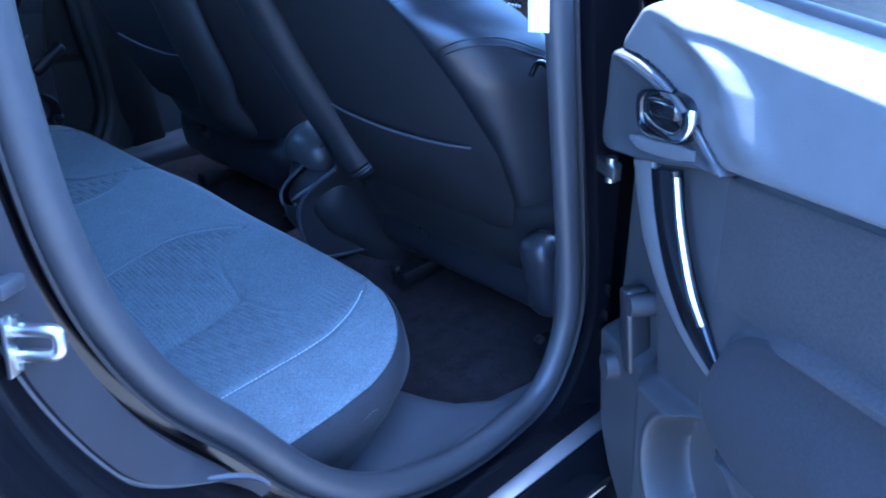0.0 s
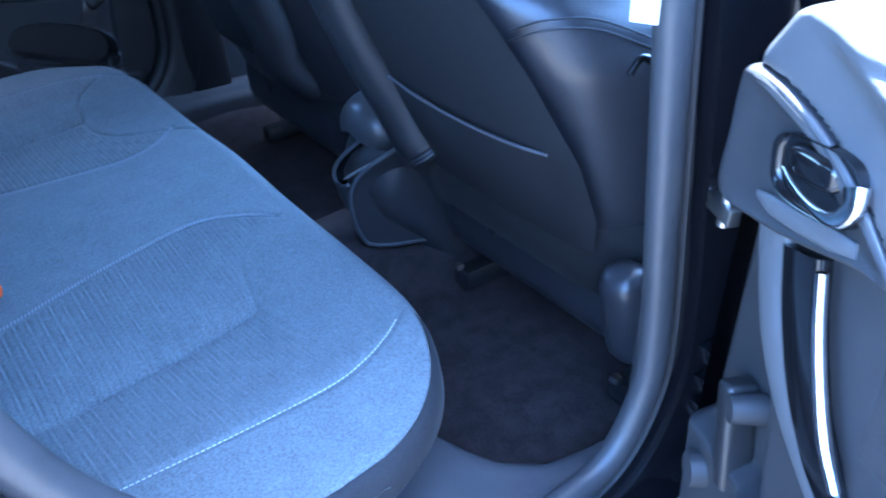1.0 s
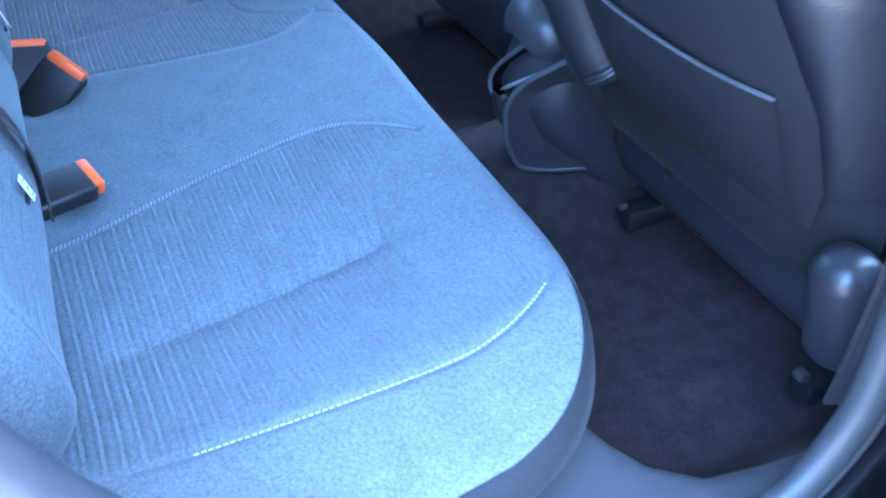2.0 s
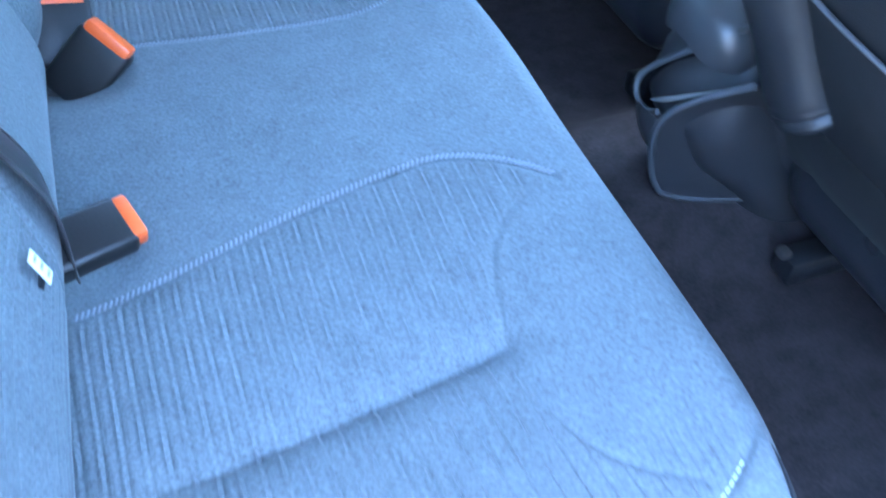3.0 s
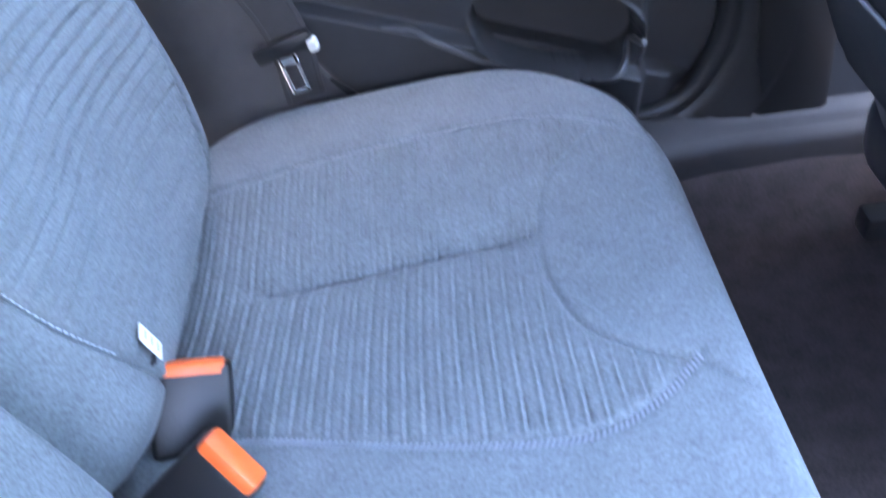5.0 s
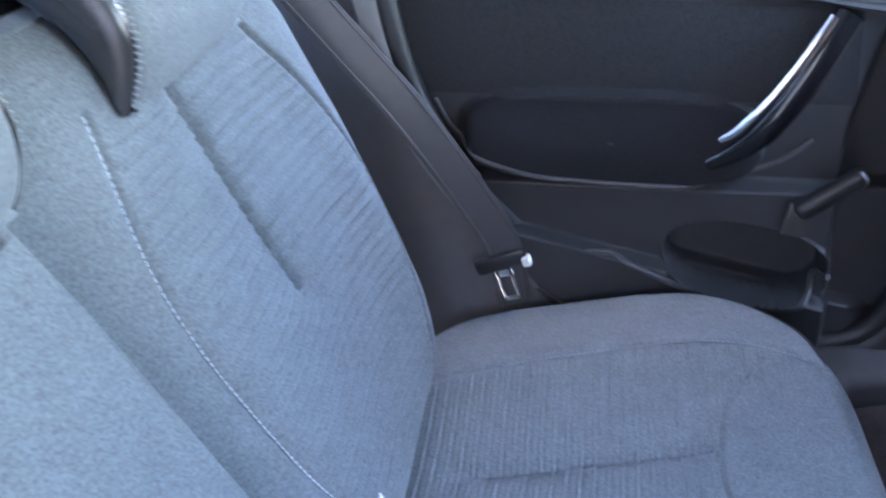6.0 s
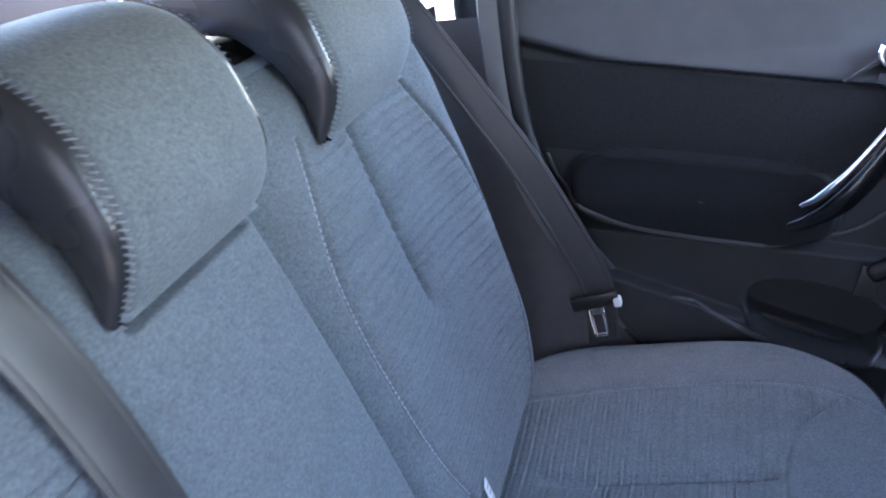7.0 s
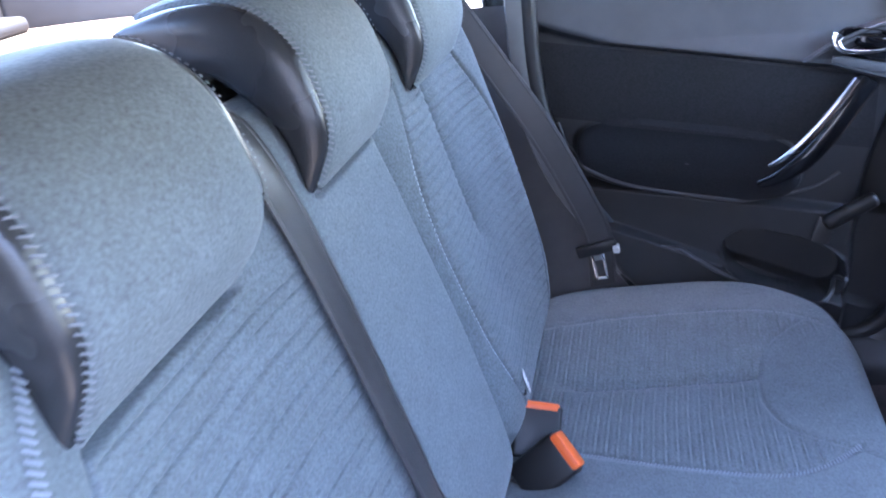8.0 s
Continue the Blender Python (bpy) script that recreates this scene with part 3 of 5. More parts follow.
BACK_PROFILE = [(-0.53, 0.545), (-0.485, 0.575), (-0.449, 0.615), (-0.436, 0.66), (back_x(0.72), 0.72), (back_x(0.80), 0.80), (back_x(0.90), 0.90), (back_x(1.0), 1.0),
                (back_x(1.08), 1.08), (-0.567, 1.125), (-0.588, 1.150), (-0.620, 1.160), (-0.655, 1.150), (-0.672, 1.115), (-0.665, 1.0), (-0.62, 0.75), (-0.58, 0.56)]
OUT_EDGE = [(0.54, 0.500), (0.65, 0.512), (0.80, 0.536), (0.95, 0.556), (1.06, 0.545), (1.13, 0.510), (1.17, 0.47)]
OUT_SEAM = [(0.60, 0.455), (0.66, 0.468), (0.75, 0.488), (0.82, 0.503), (0.90, 0.507), (1.0, 0.480), (1.075, 0.444)]
IN_SEAM = [(0.60, 0.228), (0.65, 0.208), (0.70, 0.188), (0.766, 0.166), (0.86, 0.152), (0.93, 0.146), (1.0, 0.150), (1.094, 0.176)]
BACK_CREASE = [(1.082, 0.304), (1.03, 0.305), (0.95, 0.310), (0.868, 0.321)]
SPLIT = [(0.54, 0.096), (0.72, 0.095), (0.84, 0.091), (0.95, 0.082), (1.01, 0.077), (1.08, 0.066), (1.17, 0.062)]


HEADRESTS = [(0.212, 0.438), (-0.114, 0.069), (-0.454, -0.244)]
SEAM_UNDER = [1.079, 1.072, 1.067]


def back_part(y0, y1, outer, name, label):
    """One section of the folding backrest; outer: which of its ends is the outer one (-1 or 1); the other end is at the split."""
    ob = thing(name, label, "rear backrest", (-0.5, (y0 + y1) / 2, 0.55), group="rear backrest sections")
    base = np.array(ob.location)
    front = spline(BACK_PROFILE[:12], 900)
    rest = spline(BACK_PROFILE[11:], 40)[1:]
    prof = np.concatenate([front, rest])
    T = np.gradient(prof, axis=0)
    T /= np.linalg.norm(T, axis=1)[:, None]
    N = np.stack([T[:, 1], -T[:, 0]], 1)
    nv = int(300 * (y1 - y0) / 0.6)
    v = np.linspace(0, 1, nv)
    v = 0.8 * v + 0.2 * (0.5 - 0.5 * np.cos(v * math.pi))
    oz = np.interp(prof[:, 1], *np.array(OUT_EDGE).T)
    cut = np.interp(prof[:, 1], *np.array(SPLIT).T)
    lo = -oz if outer < 0 else cut + 0.0025
    hi = oz if outer > 0 else cut - 0.0025
    Y = lo[:, None] + (hi - lo)[:, None] * v[None]
    Zp = np.repeat(prof[:, 1:2], nv, 1)
    A = np.abs(Y)
    off = np.zeros(Y.shape)
    is_front = (np.arange(len(prof)) < 831)[:, None]
    for dist, r in ((np.abs(Y - lo[:, None]), 0.045 if outer < 0 else 0.012), (np.abs(hi[:, None] - Y), 0.045 if outer > 0 else 0.009)):
        d = np.clip(dist, 0, r)
        off -= r - np.sqrt(np.maximum(r * r - (r - d) ** 2, 0))
    dz = sstep(0.62, 0.70, Zp) * is_front
    # dish of the outer seat and the raised bolster
    off += is_front * sstep(0.60, 0.75, Zp) * (0.016 * np.exp(-((A - 0.50) / 0.045) ** 2) - 0.010 * np.exp(-((A - 0.33) / 0.10) ** 2))
    d_os, d_is, d_cr = (polydist(Zp, A, spline(c, 30)) for c in (OUT_SEAM, IN_SEAM, BACK_CREASE))
    zone = is_front & (A > np.interp(Zp, *np.array(IN_SEAM).T)) & (A < np.interp(Zp, *np.array(OUT_SEAM).T)) & (Zp > 0.60) & (Zp < 1.070)
    soft = sstep(0, 0.012, np.minimum(d_os, d_is)) * zone * sstep(1.070, 1.066, Zp)
    pitch = 0.0130 if outer > 0 else 0.0120
    ph = (Zp + 0.0016 * np.sin(Y * 31) + 0.0012 * np.sin(Zp * 140)) / pitch
    kk = np.round(ph)
    d = (ph - kk) * pitch
    if outer < 0:
        off -= soft * (0.75 + 0.35 * np.sin(kk * 2.1 + Y * 19)) * (0.0032 * np.exp(-(d / 0.0011) ** 2) - 0.0008 * np.exp(-((d - 0.0027) / 0.0016) ** 2))
    else:
        brick = 0.55 + 0.45 * np.sin(Y * 150 + kk * 2.4) * np.sin(Y * 61 + kk * 1.3)
        off -= soft * (0.35 + 0.65 * brick) * (0.0036 * np.exp(-(d / 0.0016) ** 2) - 0.0014 * np.exp(-((d - 0.004) / 0.0028) ** 2))
    off -= is_front * (0.0075 * np.exp(-(d_os / 0.0028) ** 2) + 0.0055 * np.exp(-(d_is / 0.0032) ** 2))
    if outer > 0:
        off -= is_front * (0.009 * np.exp(-(d_cr / 0.0065) ** 2) + 0.007 * np.exp(-(d_cr / 0.022) ** 2))
        off -= is_front * 0.036 * np.exp(-((Y - cut[:, None]) / 0.050) ** 2)
    # seam under the headrests
    for (y_a, y_b), z_s in zip(HEADRESTS, SEAM_UNDER):
        span = sstep(y_a + 0.002, y_a + 0.016, Y) * sstep(y_b - 0.008, y_b - 0.024, Y)
        off -= is_front * span * 0.012 * np.exp(-((Zp - z_s) / 0.0028) ** 2)
    off += 0.0014 * is_front * np.sin(Y * 13 + 1.1) * np.cos(Zp * 15)
    P = np.stack([prof[:, None, 0] + N[:, None, 0] * off, Y, prof[:, None, 1] + N[:, None, 1] * off], -1)
    grid("backrest_cover", P - base, CLOTH, ob, wrap_u=True, flip=True)
    # close the two ends
    for col in (0, -1):
        me = bpy.data.meshes.new("end_cap")
        me.from_pydata((P[:, col] - base).tolist(), [], [list(range(len(prof)))])
        place("end_cap", me, CLOTH, ob)
    q = spline(IN_SEAM, 120)
    sink = 0.036 * np.exp(-((q[:, 1] - np.interp(q[:, 0], *np.array(SPLIT).T)) / 0.050) ** 2) + 0.010 * np.exp(-((q[:, 1] - 0.33) / 0.10) ** 2) * sstep(0.60, 0.75, q[:, 0]) + 0.0035
    pts = np.stack([back_x(q[:, 0]) - sink, outer * q[:, 1], q[:, 0]], 1)
    pts = pts[(q[:, 0] > 0.70)]
    if outer > 0:
        stitching("running_stitching", pts - base, np.tile([0.96, 0, 0.28], (len(pts), 1)), ob, width=0.003, pitch=0.0065, r=0.00055, ladder=False, mat=THREAD_PALE)
    cap_y = np.linspace(max(y0, -0.50) + 0.02, min(y1, 0.50) - 0.02, 30)
    cap_c = np.stack([np.full(30, -0.652), cap_y, np.full(30, 1.150)], 1)
    sweep("top_cap", cap_c - base, [(0.042 * math.cos(a), 0.026 * math.sin(a)) for a in np.linspace(0, 2 * math.pi, 25)[:-1]], PIANO, ob, "glossy black rounded top cap", up=(0, 0, 1), scale=np.interp(np.arange(30), [0, 2, 27, 29], [0.6, 1, 1, 0.6]))
    if outer < 0:
        pts = spline([(-0.558, -0.462, 1.128), (-0.549, -0.476, 1.115), (-0.542, -0.487, 1.100), (-0.536, -0.495, 1.084), (-0.530, -0.501, 1.064), (-0.524, -0.505, 1.04)], 60)
        stitching("ladder_stitching", pts - base, np.tile([0.8, -0.5, 0.3], (len(pts), 1)), ob, width=0.0080, pitch=0.0048, r=0.0011)
    return ob


back_part(0.077, 0.55, 1, "rear_backrest_section", "narrow section of the folding rear backrest in ribbed blue-grey cloth")
back_part(-0.55, 0.072, -1, "rear_backrest_section", "wide section of the folding rear backrest in blue-grey cloth")

HOOD_FRONT = [(-0.549, 1.079), (-0.541, 1.096), (-0.533, 1.115), (-0.530, 1.137), (-0.536, 1.162), (-0.549, 1.195), (-0.572, 1.220), (-0.604, 1.234), (-0.645, 1.233), (-0.684, 1.224)]
HOOD_BACK = [(-0.702, 1.208), (-0.694, 1.190), (-0.658, 1.182), (-0.622, 1.178), (-0.599, 1.163), (-0.578, 1.143), (-0.564, 1.119), (-0.555, 1.092)]


def headrest(y0, y1, label):
    w = y1 - y0
    yc = (y0 + y1) / 2
    ob = thing("rear_headrest", label, "headrest", (-0.58, yc, 1.15), group="rear headrests")
    base = np.array(ob.location)
    fr, bk = spline(HOOD_FRONT, 60), spline(HOOD_BACK, 40)
    loop = np.concatenate([fr, bk])
    opposite = np.concatenate([np.stack([np.interp(np.linspace(0, 1, 60), np.linspace(0, 1, 40), bk[::-1][:, i]) for i in (0, 1)], 1),
                               np.stack([np.interp(np.linspace(0, 1, 40), np.linspace(0, 1, 60), fr[::-1][:, i]) for i in (0, 1)], 1)])
    mid = (loop + opposite) / 2
    # plump rolled ends: the section shrinks to its middle line along a half ellipse
    turn = [-x for x in np.linspace(1.5, 0, 12)] + [0.0] * 8 + list(np.linspace(0, 1.5, 12))
    flat = [-1] * 12 + list(np.linspace(-0.9, 0.9, 8)) + [1] * 12
    P = np.zeros((len(turn), len(loop), 3))
    for j, (a, t) in enumerate(zip(turn, flat)):
        pr = mid + (loop - mid) * math.cos(a)
        P[j, :, 0], P[j, :, 2] = pr[:, 0], pr[:, 1]
        top = np.clip((pr[:, 1] - 1.09) / 0.14, 0, 1)
        P[j, :, 1] = yc + (t * (w / 2 + 0.002) + 0.019 * math.sin(a) * (0.35 + 0.65 * top)) * (1 - 0.06 * top)
        low = np.clip((1.12 - pr[:, 1]) / 0.055, 0, 1) ** 2.5
        P[j, :, 1] = np.where(P[j, :, 1] > yc, yc + (P[j, :, 1] - yc) * (1 - 0.16 * low), P[j, :, 1])
    grid("headrest_shell", P - base, LEATHER, ob, "black leatherette shell", wrap_v=True, caps=True)
    # cloth face, a few millimetres proud and crowned
    T = np.gradient(fr, axis=0)
    T /= np.linalg.norm(T, axis=1)[:, None]
    N = np.stack([T[:, 1], -T[:, 0]], 1)
    u = np.linspace(-1, 1, 36)
    face = np.zeros((len(fr), 36, 3))
    lift = 0.002 + 0.006 * (1 - u ** 4)
    ends = sstep(0, 6, np.arange(len(fr)))
    for j in range(36):
        o = lift[j] * (0.3 + 0.7 * ends) - (0.006 if abs(u[j]) > 0.99 else 0)
        o = o + 0 * ends
        o[0], o[1], o[2] = -0.005, 0.0035, 0.005
        top = np.clip((fr[:, 1] - 1.09) / 0.14, 0, 1)
        face[:, j, 0], face[:, j, 2] = fr[:, 0] + N[:, 0] * o, fr[:, 1] + N[:, 1] * o
        corner = 1 - 0.16 * np.maximum(0, 1 - np.arange(len(fr)) / 12.0) ** 2.5 * (u[j] > 0)
        face[:, j, 1] = yc + u[j] * (w / 2) * (1 - 0.06 * top) * corner
    grid("headrest_face", face - base, CLOTH, ob, "grey woven cloth face", flip=True)
    for sg in (-1, 1):
        top = np.clip((fr[:, 1] - 1.09) / 0.14, 0, 1)
        pts = np.stack([fr[:, 0] + N[:, 0] * 0.003, yc + sg * (w / 2 + 0.001) * (1 - 0.06 * top), fr[:, 1] + N[:, 1] * 0.003], 1)
        nn = np.stack([N[:, 0], np.full(len(fr), sg * 0.5), N[:, 1]], 1)
        if sg < 0:
            stitching("edge_stitching", pts - base, nn, ob, width=0.0070, pitch=0.0050, r=0.0008, label="dull grey ladder stitching along the edge", mat=THREAD_DARK)
        else:
            stitching("edge_stitching", pts[13:] - base, nn[13:], ob, width=0.004, pitch=0.0056, r=0.0008, label="dull grey stitching along the edge", mat=THREAD_DARK)
    for sg in (-1, 1):
        bm = rod(bmesh.new(), (-0.045, sg * 0.055, -0.02), (-0.05, sg * 0.055, 0.045), 0.006)
        part("post", bm, CHROME, ob, "chrome headrest post")
        bm = rod(bmesh.new(), (-0.044, sg * 0.055, 0.002), (-0.046, sg * 0.055, 0.022), 0.017, 0.013)
        part("guide_sleeve", bm, PIANO, ob, "glossy black guide sleeve")
    return ob


headrest(*HEADRESTS[0], "grey cloth outer rear headrest with a black leatherette shell")
headrest(*HEADRESTS[1], "smaller grey cloth centre rear headrest with black leatherette sides")
headrest(*HEADRESTS[2], "grey cloth outer rear headrest with a black leatherette shell")


# ---- belts, buckles, labels ----
def buckle(at, axis, label, flat=(0, 0, 1), length=0.085, k=1.0, proud=0.004):
    """A belt buckle: black housing that ends in an orange push button, on a webbing stalk. axis: the way the button faces."""
    a = Vector(axis).normalized()
    f = Vector(flat)
    f = (f - a * f.dot(a)).normalized()
    s = f.cross(a)
    m = Matrix((s, f, a)).transposed().to_4x4()
    ob = thing("belt_buckle", label, "belt buckle", at, group="rear belt buckles")
    bm = rbox(bmesh.new(), (0.058 * k, 0.028 * k, length), m @ pose(0, 0, -length / 2 - 0.004), 0.006, 3)
    part("housing", bm, BUCKLE, ob, "black plastic housing")
    bm = rbox(bmesh.new(), (0.051 * k, 0.0225 * k, 0.014), m @ pose(0, 0.0030 * k, proud - 0.007), 0.004, 2)
    part("push_button", bm, ORANGE, ob, "orange push button")
    bm = rbox(bmesh.new(), (0.034 * k, 0.004, 0.004), m @ pose(0, -0.010 * k, min(proud, 0.0) - 0.005), 0.001, 1)
    part("slot", bm, PIANO, ob, "dark tongue slot")
    bm = rbox(bmesh.new(), (0.030, 0.010, 0.07), m @ pose(0, 0, -length - 0.028), 0.003, 2)
    part("stalk", bm, WEB, ob, "black webbing stalk")
    return ob


buckle((-0.374, 0.134, 0.640), (0.70, 0.08, 0.66), "black belt buckle with an orange button leaning over the bench", flat=(-0.30, -0.85, 0.36), length=0.080)
buckle((-0.383, -0.135, 0.634), (0.90, 0.34, -0.04), "black belt buckle with an orange button beside the centre belt", flat=(0.1, -0.30, 1), length=0.095, k=0.82)
buckle((-0.424, 0.236, 0.638), (0.06, 0.66, 0.75), "upright black belt buckle with an orange button by the backrest", flat=(0.15, -0.95, 0.2), length=0.075, k=1.1, proud=-0.002)


def belt(name, pts, ups, label, width=0.046, group=""):
    """A flat strap of webbing along pts; ups: the way its flat side faces, one for each point."""
    ob = thing(name, label, "seat belt", pts[0], group=group)
    C, U = spline(pts, 90), spline(ups, 90)
    T = np.gradient(C, axis=0)
    T /= np.linalg.norm(T, axis=1)[:, None]
    U = U - T * (U * T).sum(1)[:, None]
    U /= np.linalg.norm(U, axis=1)[:, None]
    S = np.cross(T, U)
    prof = np.array(flat_prof(width, 0.0022, 0.0009))
    P = C[:, None] + prof[None, :, :1] * S[:, None] + prof[None, :, 1:] * U[:, None]
    grid("webbing", P - np.array(pts[0]), WEB, ob, wrap_v=True, caps=True)
    for e in (-1, 1):
        rib = C + S * (e * width * 0.40) + U * 0.0009
        pr = np.array(flat_prof(0.003, 0.0014, 0.0005))
        P = rib[:, None] + pr[None, :, :1] * S[:, None] + pr[None, :, 1:] * U[:, None]
        grid("woven_edge", P - np.array(pts[0]), WEB, ob, wrap_v=True, caps=True)
    return ob


def bx(z, lift=0.006):
    return back_x(z) + lift


centre_belt = belt("centre_seat_belt", [(-0.635, -0.185, 1.168), (-0.60, -0.185, 1.170), (-0.568, -0.182, 1.142), (bx(1.05), -0.166, 1.05), (bx(0.90), -0.158, 0.90), (bx(0.78), -0.154, 0.78),
                   (bx(0.70, 0.01), -0.154, 0.70), (-0.437, -0.158, 0.62)],
     [(0, 0, 1), (0.2, 0, 1), (0.8, 0, 0.6), (0.96, 0, 0.28), (0.96, 0.05, 0.28), (0.96, 0.1, 0.28), (0.95, 0.15, 0.2), (0.9, 0.3, 0.2)],
     "black centre seat belt hanging down the backrest")
bm = rbox(bmesh.new(), (0.07, 0.075, 0.016), pose(0, 0, 0.006), 0.005, 3)
part("belt_outlet", bm, PIANO, centre_belt, "glossy black belt outlet")

left_belt = belt("left_seat_belt", [(-0.70, 0.632, 1.26), (-0.607, 0.640, 1.128), (-0.511, 0.644, 0.98), (-0.455, 0.646, 0.89), (-0.395, 0.650, 0.77), (-0.365, 0.655, 0.69), (-0.360, 0.660, 0.60)],
     [(0.3, -0.95, 0.1)] * 7, "black outer seat belt hanging beside the backrest with a steel tongue", width=0.048)


def tongue(parent, at):
    base = Vector(parent.location)
    m = Matrix.Translation(Vector(at) - base) @ pose(0, 0, 0, 0, -10, 0)
    bm = rbox(bmesh.new(), (0.072, 0.012, 0.022), m @ pose(0, 0, 0, 0, -6), 0.005, 2)
    part("tongue_grip", bm, PLASTIC, parent, "dark plastic tongue grip")
    bm = bmesh.new()
    for x, z, sx, sz in ((-0.009, -0.034, 0.005, 0.050), (0.009, -0.034, 0.005, 0.050), (0, -0.056, 0.022, 0.007), (0, -0.016, 0.022, 0.012)):
        rbox(bm, (sx, 0.003, sz), m @ pose(x, -0.003, z), 0.001, 1)
    part("tongue_blade", bm, CHROME, parent, "bright steel tongue blade")
    bm = rbox(bmesh.new(), (0.011, 0.014, 0.014), m @ pose(0.034, -0.003, -0.004), 0.002, 1)
    part("belt_stop", bm, LABEL, parent, "small white belt stop button")


tongue(left_belt, (-0.370, 0.648, 0.676))


def seat_label(at, rz, label, w=0.017, h=0.034):
    """A folded white tag that sticks out of the seam."""
    ob = thing("seat_label", label, "label", at, group="seat labels")
    bm = rbox(bmesh.new(), (0.0015, w, h), pose(0, 0, 0, 0, -16, rz), 0.0005, 1)
    part("tag", bm, LABEL, ob)
    bm = bmesh.new()
    for k in range(3):
        rbox(bm, (0.0008, w * 0.5, 0.002), pose(0, 0, 0, 0, -16, rz) @ pose(0.0012, 0, -0.008 + 0.008 * k), 0)
    part("print_bars", bm, INK, ob, "small dark print bars", smooth=False)
    bm = rbox(bmesh.new(), (0.006, w + 0.004, 0.006), pose(-0.004, 0, -h / 2, 0, -16, rz), 0.002, 2)
    part("seam_fold", bm, CLOTH_SIDE, ob, "folded cloth seam that holds the tag")


seat_label((-0.436, 0.214, 0.684), 12, "white cloth label sewn into the backrest seam", h=0.028)
seat_label((-0.438, -0.234, 0.700), -8, "small white printed label beside the centre belt", w=0.012, h=0.026)
bm = rbox(bmesh.new(), (0.055, 0.03, 0.026), pose(-0.318, -0.632, 0.622, 12, 6, 20), 0.006)
tagged(part("belt_anchor", bm, PLASTIC), "black outer belt anchor cover beside the bench", "belt anchor")


